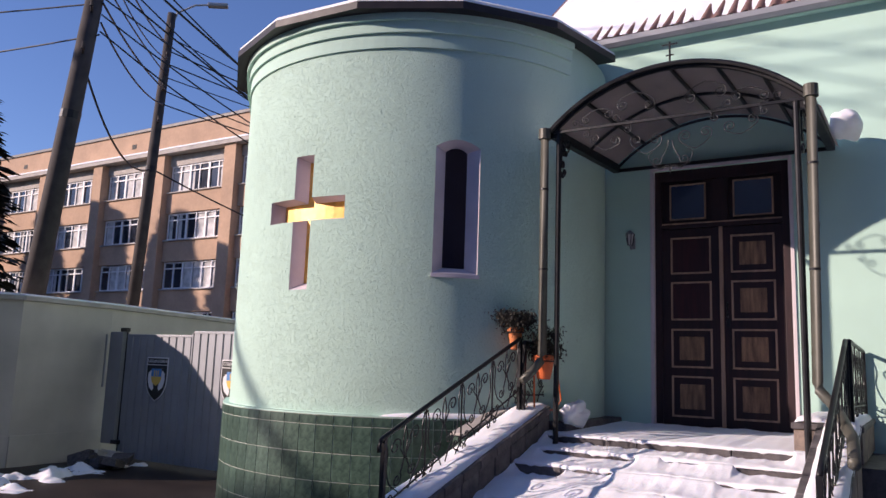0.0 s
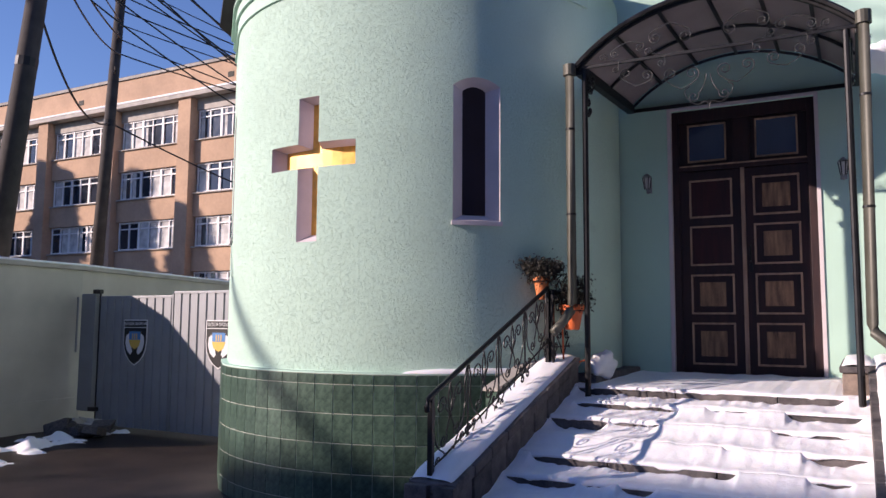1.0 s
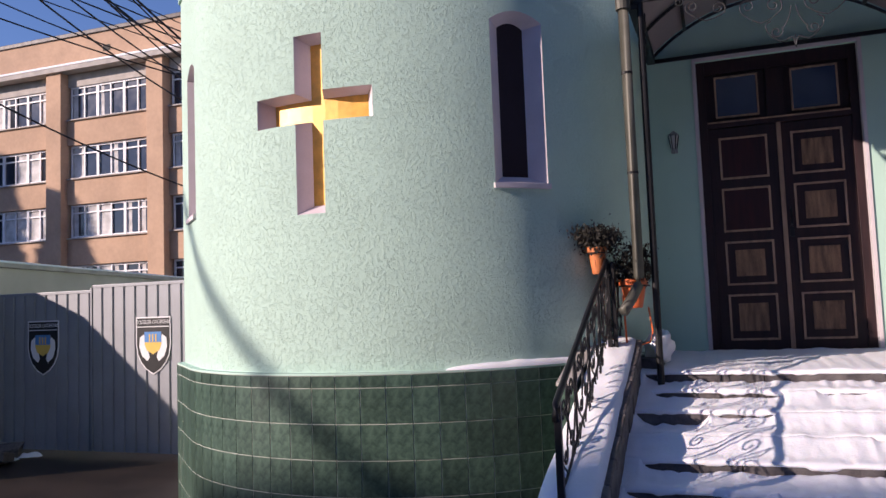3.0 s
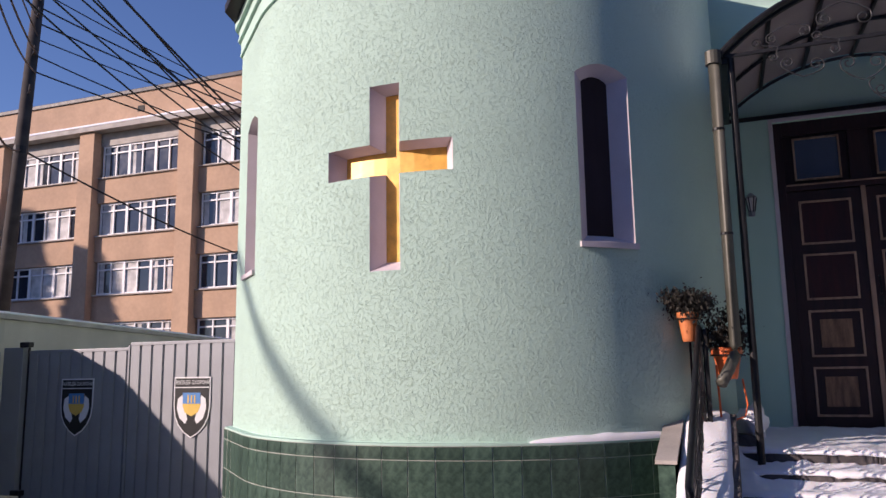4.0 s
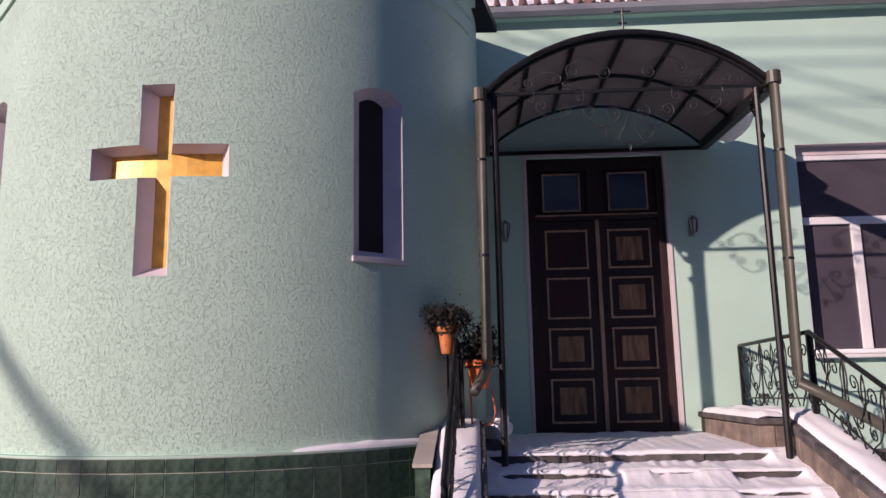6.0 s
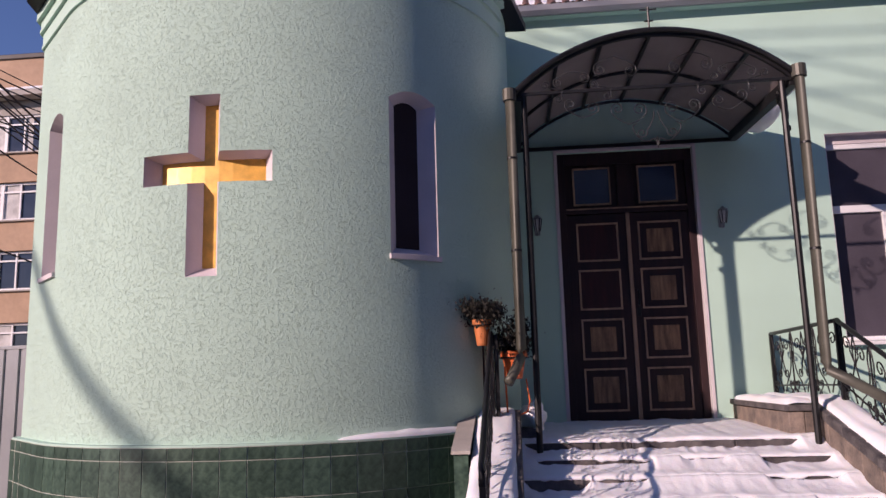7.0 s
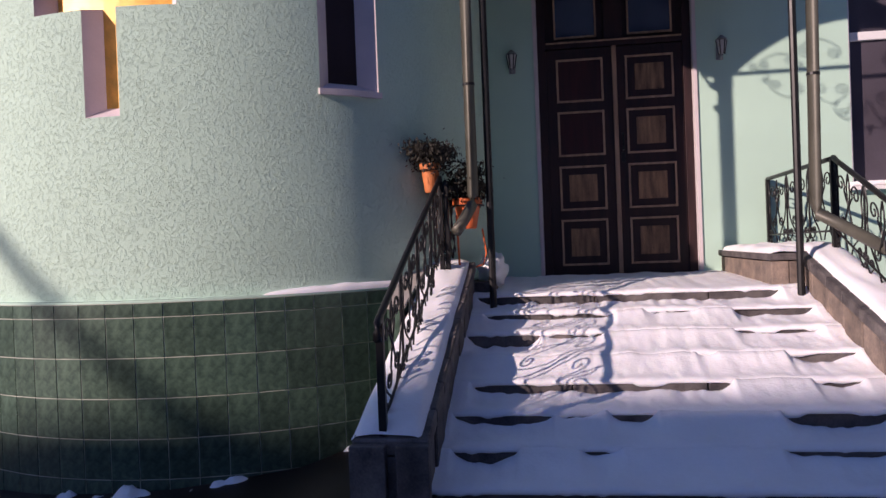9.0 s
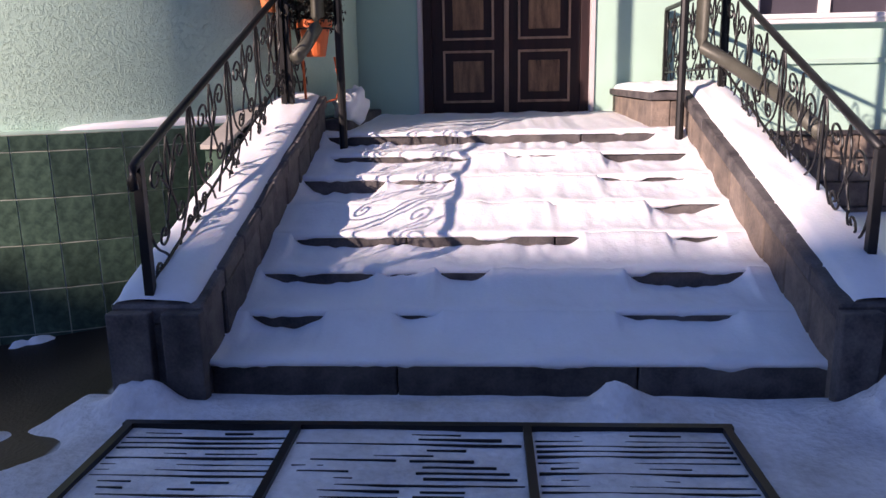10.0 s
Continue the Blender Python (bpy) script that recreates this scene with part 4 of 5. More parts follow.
# ---- flower pots on the wall by the landing ----
def pot(name, x, y, z, r, h, material, label, leafy, seed, spread):
    ob = empty(name, label, "flower pot", "flower pots")
    bm = bmesh.new()
    prof = [(0, 0), (r * .56, 0), (r * .62, h * .06), (r * .92, h * .78), (r * 1.06, h * .79), (r * 1.08, h), (r * .94, h), (r * .9, h * .86), (0, h * .84)]
    n = 20
    rings = [[bm.verts.new((x + q * math.cos(2 * math.pi * k / n), y + q * math.sin(2 * math.pi * k / n), z + t)) for k in range(n)] for q, t in prof]
    for a, b in zip(rings, rings[1:]):
        for k in range(n):
            bm.faces.new((a[k], a[(k + 1) % n], b[(k + 1) % n], b[k]))
    bmesh.ops.remove_doubles(bm, verts=bm.verts, dist=.0005)
    part("pot", bm, material, ob, smooth=False)
    rnd = random.Random(seed)
    bm = bmesh.new()
    tufts = [(x + spread[0] * rnd.uniform(-.9, .75), y + spread[1] * rnd.uniform(-.9, .9), z + h + spread[2] * rnd.uniform(0, .85), rnd.uniform(.04, .085)) for _ in range(20)]
    for k in range(leafy):
        tx, ty, tz, tr = rnd.choice(tufts)
        q = Vector((rnd.gauss(tx, tr), rnd.gauss(ty, tr), rnd.gauss(tz, tr * .7)))
        s = rnd.uniform(.010, .024)
        m = Euler((rnd.uniform(0, 6), rnd.uniform(0, 6), rnd.uniform(0, 6))).to_matrix()
        vs_ = [bm.verts.new(q + m @ Vector(v) * s) for v in ((-1, 0, 0), (0, -.5, .15), (1.3, 0, 0), (0, .5, .15))]
        bm.faces.new(vs_)
    part("foliage", bm, LEAF, ob, "dark dried winter foliage")
    bm = bmesh.new()
    for k in range(26):
        a, u = rnd.uniform(0, 6.283), rnd.uniform(.3, 1)
        add_tube(bm, [(x, y, z + h * .8), (x + spread[0] * u * .5 * math.cos(a), y + spread[1] * u * .5 * math.sin(a), z + h + spread[2] * .5), (x + spread[0] * u * math.cos(a), y + spread[1] * u * math.sin(a), z + h + spread[2] * rnd.uniform(0, .9))], .003, 4)
    part("twig", bm, BARK, ob)
    return ob


pot("hanging_pot", -1.94, -2.45, 1.97, .095, .27, CLAY, "terracotta pot of dried plants on an iron bracket", 2600, 3, (.23, .16, .17))
pot("hanging_pot", -1.62, -2.29, 1.62, .135, .29, PLASTIC, "orange plastic pot of dried plants on an iron stand", 2200, 5, (.19, .16, .36))
st = empty("plant_stand", "thin orange and black iron plant stand", "plant stand")
part("upright", tube([(-1.94, -2.33, 1.10), (-1.94, -2.33, 2.16)], .012, 6), IRON, st)
part("ring", tube([(-1.94 + .11 * math.cos(a * .5236), -2.45 + .11 * math.sin(a * .5236), 2.18) for a in range(13)], .007, 5), IRON, st)
part("leg", tube([(-1.70, -2.36, 1.0), (-1.72, -2.36, 1.75)], .011, 6), PLASTIC, st, "orange painted leg")
part("leg", tube([(-1.50, -2.12, 1.62), (-1.47, -2.10, 1.38), (-1.50, -2.14, 1.27), (-1.60, -2.2, 1.24), (-1.70, -2.3, 1.25)], .009, 6), PLASTIC, st, "orange painted leg")
part("ring", tube([(-1.62 + .15 * math.cos(a * .5236), -2.29 + .15 * math.sin(a * .5236), 1.84) for a in range(13)], .008, 5), IRON, st)
bm = box(-1.80, -1.40, -2.08, -.01, .9, 1.10, .02)
tagged(part("kerb_block", bm, STONE), "dark stone block in the landing corner", "block", kind="structure")
for x, y, z, a, b, c_ in ((-1.43, -1.75, 1.19, .14, .34, .17),):
    bm = bmesh.new()
    bmesh.ops.create_uvsphere(bm, u_segments=18, v_segments=12, radius=1)
    for v in bm.verts:
        n_ = 1 + .5 * noise.noise(v.co * 1.5 + Vector((x * 5, 0, 0))) + .2 * noise.noise(v.co * 4)
        v.co = Vector((x + v.co.x * a * n_, y + v.co.y * b * n_, z + v.co.z * c_ * n_))
    tagged(part("snow_heap", bm, SNOW, smooth=True), "heap of snow in the corner of the landing", "snow", kind="stuff")


# ---- wall lanterns ----
def lantern(x):
    ob = empty("wall_lantern", "small grey wall lantern with tapered glass", "wall lamp", "door lanterns")
    z = 3.60
    part("back_plate", box(x - .04, x + .04, -.02, -.001, z - .05, z + .12, .006), GATE, ob)
    part("arm", tube([(x, -.01, z - .02), (x, -.09, z - .06), (x, -.13, z - .02)], .012, 6), GATE, ob)
    bm = bmesh.new()
    bmesh.ops.create_cone(bm, segments=6, radius1=.035, radius2=.06, depth=.15, cap_ends=True, matrix=pose(x, -.13, z + .075))
    part("glass_body", bm, CURTAIN, ob, "pale frosted glass")
    bm = bmesh.new()
    for k in range(6):
        a = k * math.pi / 3
        add_tube(bm, [(x + .036 * math.cos(a), -.13 + .036 * math.sin(a), z - .01), (x + .062 * math.cos(a), -.13 + .062 * math.sin(a), z + .155)], .007, 4)
    part("cage", bm, IRON, ob)
    bm = bmesh.new()
    bmesh.ops.create_cone(bm, segments=6, radius1=.07, radius2=.012, depth=.05, cap_ends=True, matrix=pose(x, -.13, z + .19))
    part("lantern_cap", bm, GATE, ob)


lantern(-1.235), lantern(1.235)

# ---- iron grate before the steps ----
GZ = -0.075
grate = empty("foot_grate", "snow filled iron foot grate before the steps", "grate")
GX = [-1.83, -1.06, -.04, .82]
bm = bmesh.new()
part("grate_frame", box(GX[0] - .03, GX[3] + .03, -5.66, -5.62, GZ - .03, GZ + .012), IRON, grate)
for x in GX:
    part("grate_divider", box(x - .018, x + .018, -7.2, -5.66, GZ - .03, GZ + .012), IRON, grate)
bar = bpy.data.meshes.new("bar")
bb = box(-.5, .5, -.0035, .0035, -.02, .004)
bb.to_mesh(bar), bb.free()
bar.materials.append(IRON)
for a, b in zip(GX, GX[1:]):
    for k in range(24):
        y = -5.705 - .047 * k
        bits = [(a + .03, b - .03)] if random.random() < (.35 if a == GX[1] else .72) else [(a + .03 + (b - a) * u, a + (b - a) * (u + random.uniform(.15, .4))) for u in (random.uniform(.02, .2), random.uniform(.45, .58))]
        for u, v in bits:
            m = pose((u + v) / 2, y, GZ - .013 + random.uniform(-.004, .004), 0, random.uniform(-.25, .25), random.uniform(-.2, .2))
            piece("grate_bar", bar, grate, m @ Matrix.Diagonal((v - u, random.uniform(.7, 1.3), 1, 1)))


# ---- snow on the ground ----
def snow_sheet(name, x0, x1, y0, y1, f, label, nx=60, ny=40, material=None):
    bm = bmesh.new()
    vs_ = [[bm.verts.new((x0 + (x1 - x0) * i / nx, y0 + (y1 - y0) * j / ny, f(x0 + (x1 - x0) * i / nx, y0 + (y1 - y0) * j / ny))) for i in range(nx + 1)] for j in range(ny + 1)]
    for a, b in zip(vs_, vs_[1:]):
        for i in range(nx):
            bm.faces.new((a[i], a[i + 1], b[i + 1], b[i]))
    return tagged(part(name, bm, material or SNOW, smooth=True), label, "snow", kind="stuff")


def front_snow(x, y):
    n_ = noise.fractal((x * 1.3, y * 1.3, 4), 1.0, 2.0, 4)
    edge = min(1, max(-1, (x + 2.15 - .25 * noise.noise((y * 2, 0, 0))) * 3))
    heap = .06 * math.exp(-((y + 5.45) / .10) ** 2) * max(0, .45 + n_ + .5 * noise.noise((x * 6, 0, 7)))
    lump = max(0, .35 + noise.fractal((x * 5, y * 5, 1), 1.0, 2.0, 4))
    heap += .20 * math.exp(-((x - 1.72) / .24) ** 2 - ((y + 5.50) / .15) ** 2) * (.4 + lump) + .10 * math.exp(-((x + 1.86) / .20) ** 2 - ((y + 5.46) / .09) ** 2) * (.3 + lump)
    heap += .10 * math.exp(-((x - .42) / .13) ** 2 - ((y + 5.42) / .07) ** 2) * (.4 + lump)
    n_ += .35 * noise.noise((x * 7, y * 7, 3)) * (1 if y > -5.62 or x > 1.0 or x < -2.0 else .3)
    right = max(0, (x - 1.3)) * .05 * max(0, n_ + .3)
    return -0.088 + .012 * n_ + heap + min(0, edge) * .2 - right * .6


snow_sheet("ground_snow", -2.6, 4.5, -9.5, -5.28, front_snow, "trodden snow on the ground before the steps", 220, 160, TRODDEN)


def foot_snow(x, y):
    d = math.hypot(x - AX, y - AY) - PR
    n_ = noise.fractal((x * 2.4, y * 2.4, 9), 0.9, 2.0, 4)
    return ground_z(x, y) - .07 + .17 * math.exp(-((d - .08) / .11) ** 2) * max(0, n_ + .32) + .05 * max(0, n_ - .45)


snow_sheet("wall_foot_snow", -5.2, -1.9, -5.2, -2.6, foot_snow, "broken crusts of snow at the foot of the tiled wall", 110, 90)

# ---- yard wall and steel gate ----
YG = 0.3
fence = empty("yard_wall", "tall rendered yard wall with snowy coping", "wall", kind="structure")
FP = [(-15.25, -5.2), (-13.65, -1.95), (-13.9, 0.35), (-17.6, 13.0)]
FT = 2.90
for (xa, ya), (xb, yb) in zip(FP, FP[1:]):
    d = Vector((xb - xa, yb - ya, 0))
    L_, a = d.length, math.degrees(math.atan2(d.y, d.x))
    w_ = part("wall_run", box(0, L_, 0, .3, -1.2, FT - .1), RENDER, fence)
    w_.matrix_basis = pose(xa, ya, 0, 0, 0, a)
    w_ = part("coping", box(-.05, L_ + .05, -.06, .36, FT - .1, FT, .02), CONCRETE, fence)
    w_.matrix_basis = pose(xa, ya, 0, 0, 0, a)
    w_ = part("base_course", box(0, L_, -.035, 0.0, -1.2, .02, .01), RENDER, fence)
    w_.matrix_basis = pose(xa, ya, 0, 0, 0, a)
    sn = box(-.02, L_ + .02, -.04, .34, FT - .005, FT + .045, .02)
    s_ = tagged(part("coping_snow", sn, SNOW, smooth=True), "thin snow on the yard wall coping", "snow", kind="stuff")
    s_.matrix_basis = pose(xa, ya, 0, 0, 0, a)

gate = empty("steel_gate", "closed grey corrugated steel yard gate", "gate")
part("gate_post", box(-13.70, -13.24, YG - .10, YG + .02, -.25, 2.27, .02), GATE, gate)
part("hinge_post", box(-13.215, -13.19, YG - .02, YG + .02, -.5, 2.3, .01), FASCIA, gate)
for z in (2.31, -.2):
    part("hinge", box(-13.30, -13.08, YG - .13, YG - .02, z - .04, z + .05, .015), FASCIA, gate)
part("pull_rod", tube([(-13.78, YG - .12, 1.0), (-13.78, YG - .12, 2.2)], .022, 8), GATE, gate)
part("meeting_edge", box(-10.978, -10.942, YG - .04, YG + .02, -.5, 2.25, .006), GATE, gate)
for x0, x1, z1 in ((-13.17, -10.98, 2.17), (-10.94, -7.0, 2.25)):
    n = round((x1 - x0) / .235)
    for k in range(n):
        a = x0 + (x1 - x0) * k / n
        b_ = bmesh.new()
        wdt = (x1 - x0) / n
        pf = [(0, 0), (.05 * wdt, -.024), (.80 * wdt, -.024), (.85 * wdt, 0), (wdt, 0)]
        for (u0, v0), (u1, v1) in zip(pf, pf[1:]):
            quad(b_, (a + u0, YG + v0, -.52), (a + u1, YG + v1, -.52), (a + u1, YG + v1, z1), (a + u0, YG + v0, z1))
        bmesh.ops.remove_doubles(b_, verts=b_.verts, dist=.0005)
        part("steel_sheet", b_, GATE, gate)
    part("top_rail", box(x0, x1, YG - .03, YG + .04, z1 - .01, z1 + .045, .008), GATE, gate)
tagged(part("gate_backing", box(-13.2, -7.0, YG + .02, YG + .06, -.5, 2.05), GATE), "grey steel frame behind the gate sheets", "gate", kind="structure")


# ---- shield signs on the gate ----
def sign(cx, cz):
    ob = empty("shield_sign", "black shield shaped guard sign with blue and yellow crest", "sign", "gate signs")
    y = YG - .03
    W_, H_ = .70, .95

    def plate(pts, y0, y1):
        bm = bmesh.new()
        a = [bm.verts.new((cx + u * W_, y0, cz + v * H_)) for u, v in pts]
        b = [bm.verts.new((cx + u * W_, y1, cz + v * H_)) for u, v in pts]
        bm.faces.new(a), bm.faces.new(b[::-1])
        for k in range(len(a)):
            bm.faces.new((a[k], a[(k + 1) % len(a)], b[(k + 1) % len(a)], b[k]))
        bmesh.ops.recalc_face_normals(bm, faces=bm.faces)
        return bm
    half = [(.5, .5), (.5, .02), (.46, -.16), (.36, -.30), (.2, -.42), (0, -.5)]
    shield = half + [(-u, v) for u, v in half[-2::-1]]
    part("plate", plate(shield, y - .012, y), WHITE, ob, "white border")
    part("field", plate([(u * .94, v * .955) for u, v in shield], y - .016, y - .012), BLACK, ob, "black field")
    part("band", plate([(-.46, .32), (.46, .32), (.46, .335), (-.46, .335)], y - .019, y - .016), WHITE, ob)
    crest = [(.24, .24), (.24, .02), (.18, -.08), (0, -.15)]
    full_ = crest + [(-u, v) for u, v in crest[-2::-1]]
    part("wing", plate([(.26, .20), (.38, .14), (.40, -.02), (.32, -.18), (.16, -.27), (.10, -.2)], y - .018, y - .016), WHITE, ob)
    part("wing", plate([(-.26, .20), (-.38, .14), (-.40, -.02), (-.32, -.18), (-.16, -.27), (-.10, -.2)], y - .018, y - .016), WHITE, ob)
    part("crest_lower", plate([(u, v) for u, v in full_], y - .020, y - .016), YELLOW, ob, "yellow shield")
    part("crest_upper", plate([(.24, .24), (.24, .06), (-.24, .06), (-.24, .24)], y - .023, y - .020), BLUE, ob, "blue field")
    for u in (-.09, 0, .09):
        part("crest_mark", plate([(u - .018, .20), (u + .018, .20), (u + .018, .07), (u - .018, .07)], y - .026, y - .023), YELLOW, ob)
    cu = bpy.data.curves.new("sign_text", 'FONT')
    cu.body, cu.size, cu.align_x, cu.align_y = "ПОЛІЦІЯ ОХОРОНИ", .088, 'CENTER', 'CENTER'
    cu.extrude = .001
    tx = new("sign_text", cu)
    tx.matrix_basis = pose(cx, y - .019, cz + .405 * H_, 90, 0, 0) @ Matrix.Diagonal((.80, 1, 1, 1))
    dg = bpy.context.evaluated_depsgraph_get()
    me = bpy.data.meshes.new_from_object(tx.evaluated_get(dg))
    me.materials.append(WHITE)
    mt = tx.matrix_basis.copy()
    bpy.data.objects.remove(tx)
    t2 = new("lettering", me)
    t2.parent, t2.matrix_basis = ob, mt
    return ob


sign(-12.02, 1.24), sign(-9.66, 1.24)

# rubble by the gate post
rb = random.Random(4)
heap = empty("rubble_heap", "snowy heap of broken concrete by the gate", "rubble")
for k in range(14):
    bm = box(-.5, .5, -.5, .5, -.5, .5, .08)
    for v in bm.verts:
        v.co += Vector(noise.noise_vector(v.co * 2 + Vector((k, 0, 0)))) * .15
    o_ = part("chunk", bm, CONCRETE if k % 2 else STONE, heap)
    o_.matrix_basis = pose(-12.7 + rb.uniform(-.6, .7), -.35 + rb.uniform(-.4, .3), -.52 + rb.uniform(0, .12), rb.uniform(-20, 20), rb.uniform(-20, 20), rb.uniform(0, 90)) @ Matrix.Diagonal((*(rb.uniform(.18, .5) for _ in range(2)), rb.uniform(.12, .26), 1))
snow_sheet("rubble_snow", -14.2, -8.4, -3.6, .25, lambda x, y: ground_z(x, y) - .09 + .30 * max(0, noise.fractal((x * 1.7, y * 1.7, 2), 1, 2, 4) + .30) * math.exp(-((x + 12.2 + .37 * (y + 1.9)) / .9) ** 2) + .07 * max(0, noise.fractal((x * .8, y * 3, 6), 1, 2, 4)), "dirty ploughed snow in front of the gate", 90, 60)

# ---- brick building behind the yard ----
YB = 24.4
bld = empty("brick_building", "four storey tan brick building with banded windows", "building")
BX0, BX1 = -92.0, -8.0
BAY, REF = 7.15, -36.4                            # bay width, and one pilaster's middle
ROWSB = [(13.3, 15.25), (9.85, 11.75), (6.4, 8.3), (2.9, 4.8), (-0.4, 1.4)]
part("facade_wall", box(BX0, BX1, YB + .25, YB + 12, -2, 18.2), BRICK, bld)
part("parapet_cap", box(BX0 - .2, BX1 + .2, YB - .15, YB + 12.2, 18.2, 18.45, .03), FASCIA, bld)
part("parapet_band", box(BX0, BX1, YB - .05, YB + .25, 16.35, 18.2), BRICK, bld)
part("cornice", box(BX0, BX1, YB - .75, YB - .05, 16.0, 16.28, .02), CONCRETE, bld)
tagged(part("cornice_snow", box(BX0, BX1, YB - .78, YB - .05, 16.28, 16.42, .05), SNOW), "line of snow on the cornice of the brick building", "snow", kind="stuff")
bays = [REF + BAY * k for k in range(-8, 4)]
for xp in bays:
    if xp < BX1 - 1:
        part("pilaster", box(xp - .55, xp + .55, YB - .55, YB + .25, -2, 16.0, .02), BRICK, bld)
for (z0, z1), nxt in zip(ROWSB, ROWSB[1:] + [(-2, -2)]):
    part("spandrel", box(BX0, BX1, YB - .06, YB + .25, nxt[1] + .02, z0 - .04), BRICK, bld)
part("head_band", box(BX0, BX1, YB + .02, YB + .25, 15.25, 16.0), CONCRETE, bld)
rw = random.Random(8)


def facade_window(xa, xb, z0, z1):
    w_ = empty("window", "", "")
    w_.parent = bld
    n = 6
    part("pane", box(xa, xb, YB + .20, YB + .24, z0, z1), PANE, w_)
    fr = bmesh.new()
    for k in range(n + 1):
        x, h = xa + (xb - xa) * k / n, .085 if k in (2, 4) else .04
        add_box(fr, x - h, x + h, YB + .10, YB + .19, z0, z1)
    for z, h in ((z0 + .05, .05), (z1 - .05, .05), (z0 + (z1 - z0) * .76, .04)):
        add_box(fr, xa, xb, YB + .11, YB + .18, z - h, z + h)
    part("frame", fr, WHITE, w_)
    part("sill", box(xa - .1, xb + .1, YB - .2, YB + .1, z0 - .08, z0 - .01), CONCRETE, w_)
    for k in range(n):
        if rw.random() < .55:
            x = xa + (xb - xa) * (k + .08) / n
            wd = (xb - xa) / n * rw.choice((.35, .84, .84))
            cb = bmesh.new()
            m_ = 10
            pv = None
            for q in range(m_ + 1):
                u = x + wd * q / m_
                v_ = (Vector((u, YB + .196 + .003 * (q % 2), z0 + .1)), Vector((u, YB + .196 + .003 * (q % 2), z1 - .1)))
                if pv:
                    quad(cb, pv[0], v_[0], v_[1], pv[1])
                pv = v_
            part("curtain", cb, CURTAIN, w_)
    return w_


for xp in bays[1:11]:
    for z0, z1 in ROWSB[:4]:
        facade_window(xp + .72, xp + BAY - .72, z0, z1)
for xp in bays[2:11:2]:
    part("vent_hole", box(xp + 3.2, xp + 3.70, YB - .075, YB - .045, 17.05, 17.4), LEAF, bld)


# ---- poles, street lamp and cables ----
def pole(name, base, lean, h, r, label):
    ob = empty(name, label, "utility pole", "utility poles")
    top = Vector(base) + Vector((lean[0], lean[1], h))
    part("mast", tube([base, Vector(base).lerp(top, .5), top], r, 12, .62), POLE, ob, smooth=True)
    d = (top - Vector(base)).normalized()
    for k, z in enumerate((.72, .80, .88, .95)):
        p = Vector(base).lerp(top, z)
        part("crossarm", tube([p + Vector((-.45, .3, 0)), p + Vector((.45, -.3, 0))], .03, 6), FASCIA, ob)
        for s in (-.42, .42):
            part("insulator", tube([p + Vector((s, -.66 * s, 0)), p + Vector((s, -.66 * s, .16))], .05, 8, .6), POLE, ob)
    part("pole_strap", tube([Vector(base).lerp(top, .60), Vector(base).lerp(top, .615)], r * .80, 12), IRON, ob)
    return ob, top


P1, P2 = (-14.85, -1.43, -.7), (-20.65, 5.66, -.7)
pole1, T1 = pole("utility_pole", P1, (1.02, .65, 0), 13.0, .29, "dark weathered utility pole hung with cables")
pole2, T2 = pole("utility_pole", P2, (.70, .16, 0), 14.6, .24, "dark weathered utility pole with a street lamp")
lampo = empty("street_lamp", "grey street lamp head on a slender bracket arm", "street lamp")
LB = Vector((T2.x, T2.y, 13.6))
arm = [LB + Vector((0, 0, -.3)), LB + Vector((.15, .12, .35)), LB + Vector((.6, .5, .70)), LB + Vector((1.0, .9, .8))]
part("arm", tube(arm, .035, 8), GATE, lampo)
bm = box(-.36, .36, -.13, .13, -.07, .07, .05)
hd = part("lamp_head", bm, GATE, lampo)
hd.matrix_basis = pose(*(LB + Vector((1.15, 1.05, .8))), 0, -4, 42)


def cable(a, b, sag, r=.022):
    a, b = Vector(a), Vector(b)
    pts = [a.lerp(b, k / 20) - Vector((0, 0, sag * 4 * (k / 20) * (1 - k / 20))) for k in range(21)]
    return tagged(part("overhead_cable", tube(pts, r, 5), CABLE), "black overhead cable, sagging between the poles or added unseen for its shadow", "cable", "overhead cables")


E1, E2 = Vector((-18.5, 22.5, 9.3)), Vector((-15.0, 20.0, 10.5))
rc = random.Random(12)
for k in range(5):
    cable(T1 - Vector((0, 0, .8 + .5 * k)), T2 - Vector((0, 0, 1.2 + .55 * k)), rc.uniform(.1, .5), rc.uniform(.018, .03))
for k in range(7):
    cable(T1 - Vector((0, 0, .5 + .42 * k)), E1 + Vector((.5 * k, -.3 * k, .5 - .28 * k + rc.uniform(-.2, .2))), rc.uniform(.5, 1.4), rc.uniform(.02, .035))
for k in range(6):
    cable(T2 - Vector((0, 0, .9 + .5 * k)), E2 + Vector((.4 * k, 0, .9 - .35 * k)), rc.uniform(.2, .8), rc.uniform(.018, .03))
for k in range(4):
    cable(T1 - Vector((0, 0, .7 + .8 * k)), (-46, -16 + 2 * k, 13 - .8 * k), rc.uniform(.5, 1.2), .02)
for k in range(3):
    cable(T1 - Vector((0, 0, .2 + .3 * k)), (-6 + 2 * k, -34, 13 + k), rc.uniform(.5, 1.0), .02)
cable((-14.12, -.97, 8.6), (-20.22, 5.76, 8.2), .9, .03)
cable((-20.22, 5.76, 8.2), (-19, 24.2, 6.0), .6, .03)


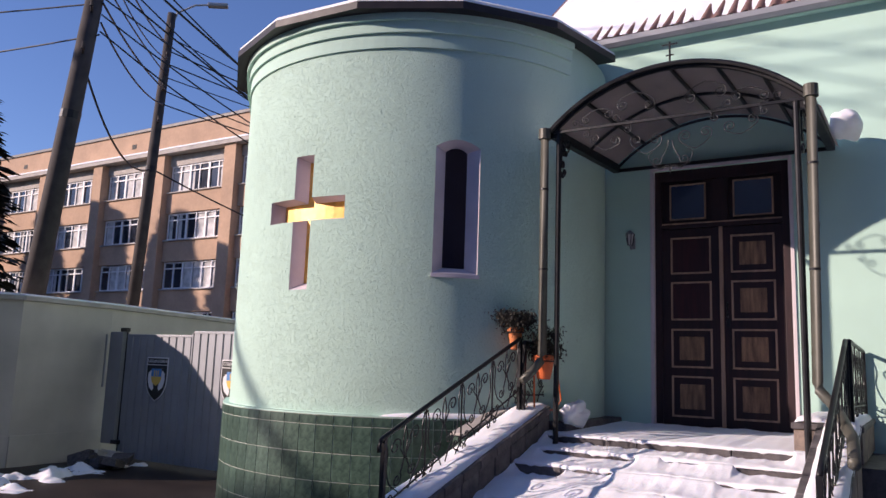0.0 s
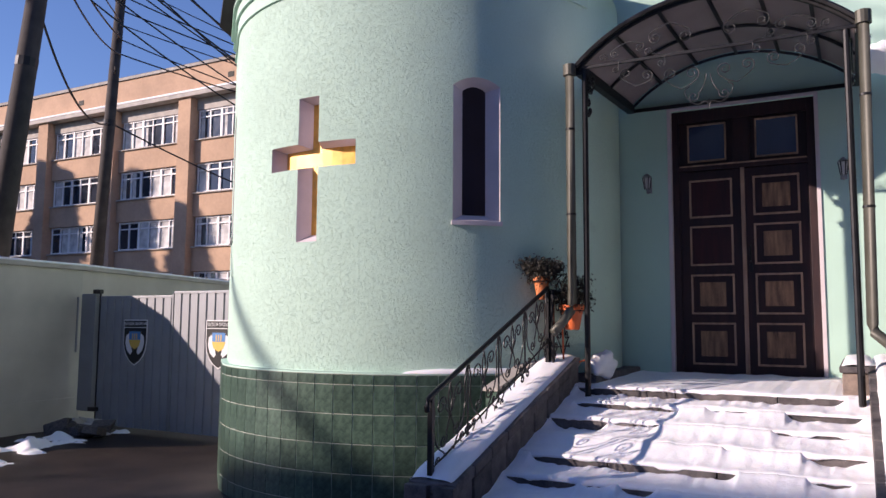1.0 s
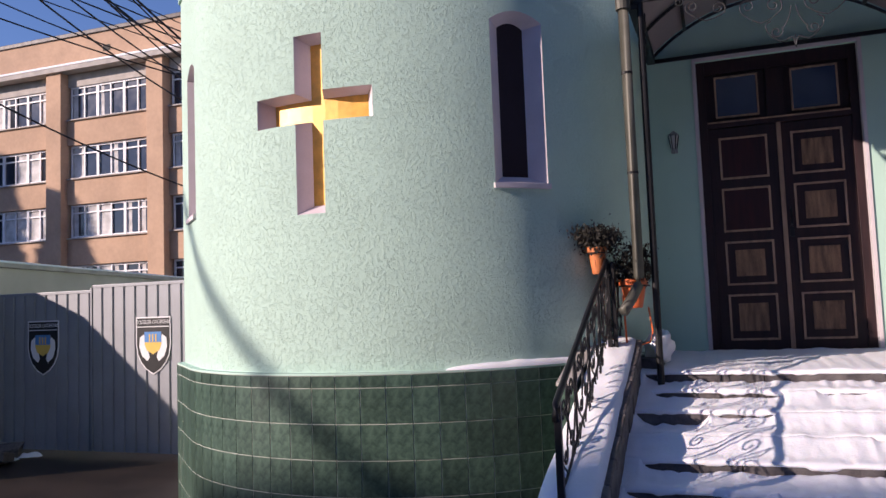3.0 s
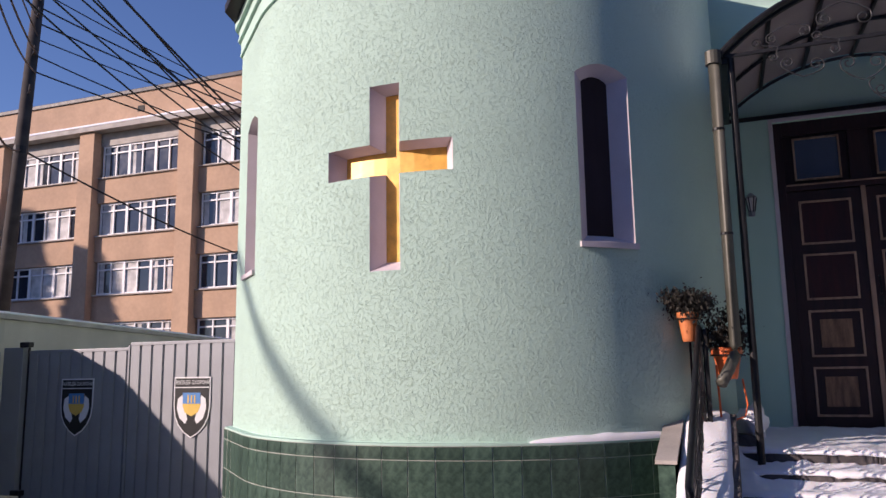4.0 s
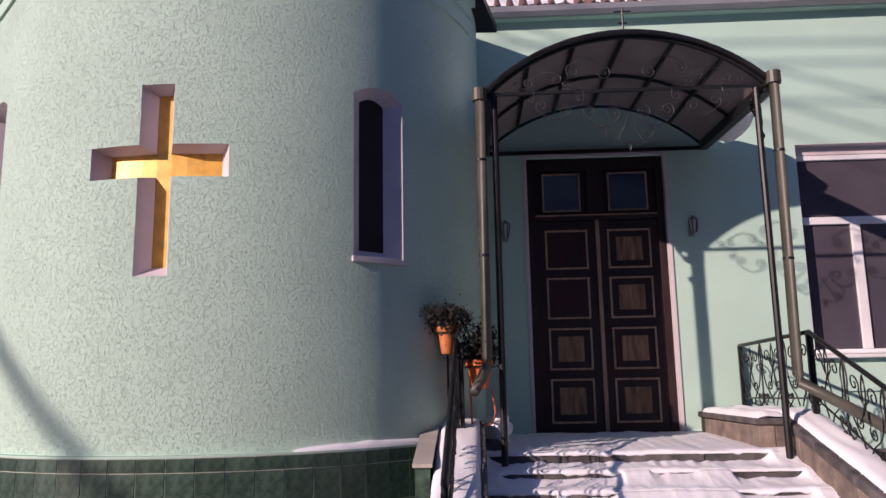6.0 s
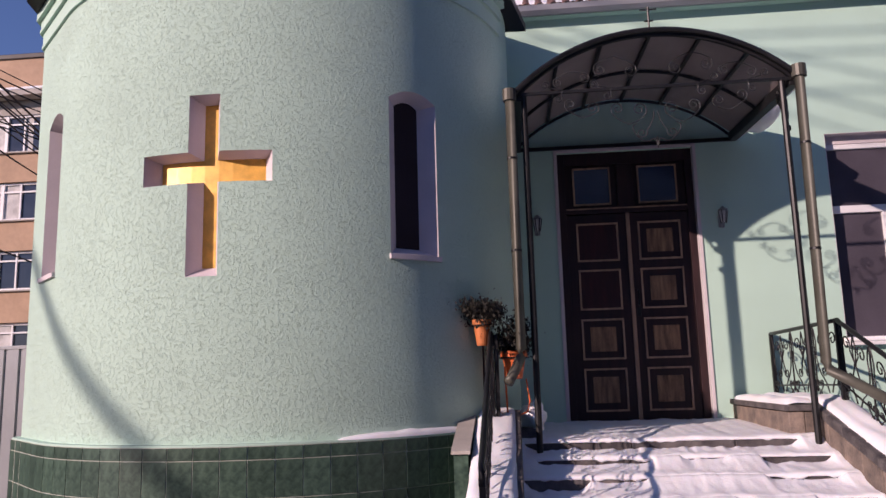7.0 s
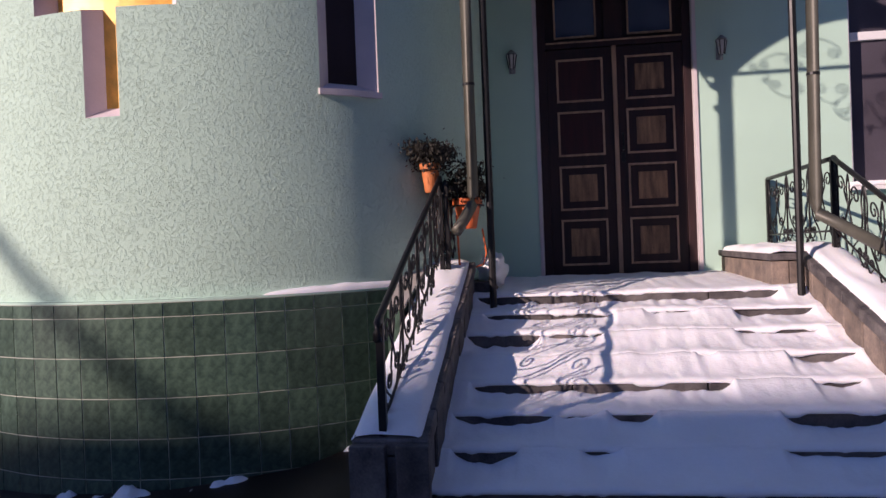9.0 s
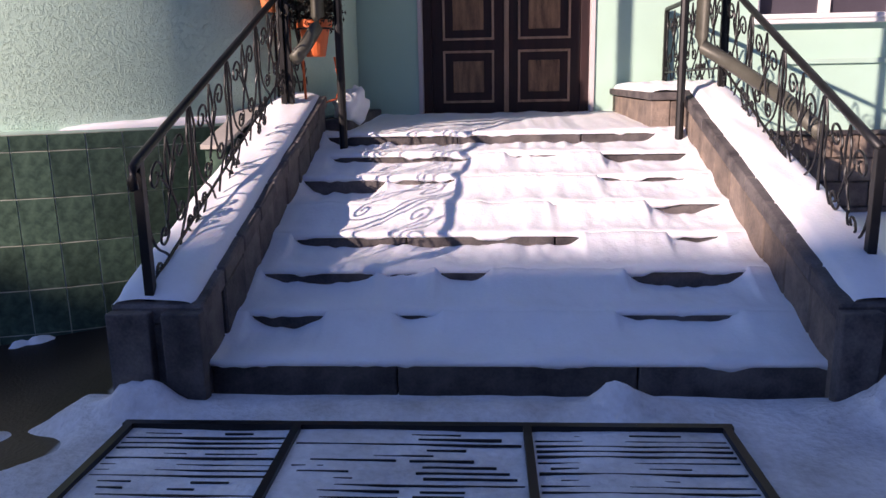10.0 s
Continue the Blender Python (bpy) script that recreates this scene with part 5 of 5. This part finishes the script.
# ---- trees ----
def spruce(x, y, h, rad, seed, full=1.0):
    ob = empty("spruce_tree", "tall dark spruce tree", "tree", "trees")
    z0 = -.7
    part("trunk", tube([(x, y, z0), (x, y, z0 + h)], .22, 8, .15), BARK, ob)
    rnd = random.Random(seed)
    verts, faces = [], []
    for k in range(2600):
        u = rnd.random() ** .8
        zc = z0 + 1.0 + (h - 1.0) * u
        rr = rad * (1 - u) ** .85 * (.55 + .45 * math.sin(u * 60) ** 2) + .12
        a = rnd.uniform(0, 6.283)
        q = rr * math.sqrt(rnd.random())
        p = Vector((x + q * math.cos(a), y + q * math.sin(a), zc - .3 * q))
        out = Vector((math.cos(a), math.sin(a), -.35 + rnd.uniform(-.2, .2)))
        side = Vector((-math.sin(a), math.cos(a), 0))
        s = full * rnd.uniform(.25, .55) * (1.15 - .5 * u)
        n0 = len(verts)
        for w_, l_ in ((-.28, 0), (.28, 0), (.42, .5), (.05, 1.1), (-.4, .55)):
            verts.append(p + side * w_ * s + out * l_ * s + Vector((0, 0, rnd.uniform(-.1, .1) * s)))
        faces.append((n0, n0 + 1, n0 + 2, n0 + 3, n0 + 4))
    me = bpy.data.meshes.new("crown")
    me.from_pydata(verts, [], faces)
    me.materials.append(NEEDLE)
    cr = new("crown", me)
    cr.parent = ob


spruce(-29.0, 3.9, 13.7, 3.7, 1, 1.5)
# trees added out of view, with dense crowns to shade the brick facade
for x, y, h, s in ((-92, 4, 22, 2), (-87, 6, 21, 3), (-82, 3, 22.5, 4), (-77, 6, 20.5, 5), (-72.5, 4, 22, 6), (-68, 7, 20, 7), (-64, 4, 21, 8), (-60.5, 8, 17, 9), (-56.5, 6, 17, 10), (-75, 10, 16, 11), (-66, 11, 15, 12), (-84, 10, 17, 13)):
    spruce(x, y, h + 2.5, 4.6, s, 2.2)

# ---- unseen shade casters behind the walk ----
def toward_sun(u, v, s):
    U, V = Vector((SUN_Y, -SUN_X, 0)), Vector((0, 0, 0))
    U.normalize()
    V = S.cross(U)
    if V.z < 0:
        V = -V
    return U * u + V * v - S * s


# added house, sized so its roof edge sets the shade line on the steps
HB, HX = 16.35, -40.5
hs = empty("shade_house", "added house out of view that shades the steps and yard", "building")
o_ = part("shade_house_wall", box(HX, 45, -44, -34.2, -1, HB - 1.5), RENDER, hs)
r_ = part("shade_house_roof", box(HX - .4, 45.4, -44.4, -34.0, HB - 1.5, HB), ROOF, hs)
# added out of view to cut sky light on the apse's shaded side
tagged(part("sky_block_wall", box(15, 15.4, -34, -1.5, -1, 14.0), BLOCKER), "added dark brick wall out of view, blocking sky and bounce light", "wall", kind="structure")
# unseen slanting cables, added to cast the soft dark band on the apse
for off in (.02, .10):
    cable(toward_sun(-11.0, 5.93 + off, 34), toward_sun(16.0, -12.46 + off, 34), 0.0, .05)
# unseen lines over the street, added to cast thin shadows on the front wall
for k, (za, zb) in enumerate(((6.42, 6.05), (6.10, 5.85), (5.55, 5.2))):
    cable(Vector((-3, 0, za)) - 18 * S, Vector((36.8, 0, zb - .8)) - 18 * S, 0.0, .02)
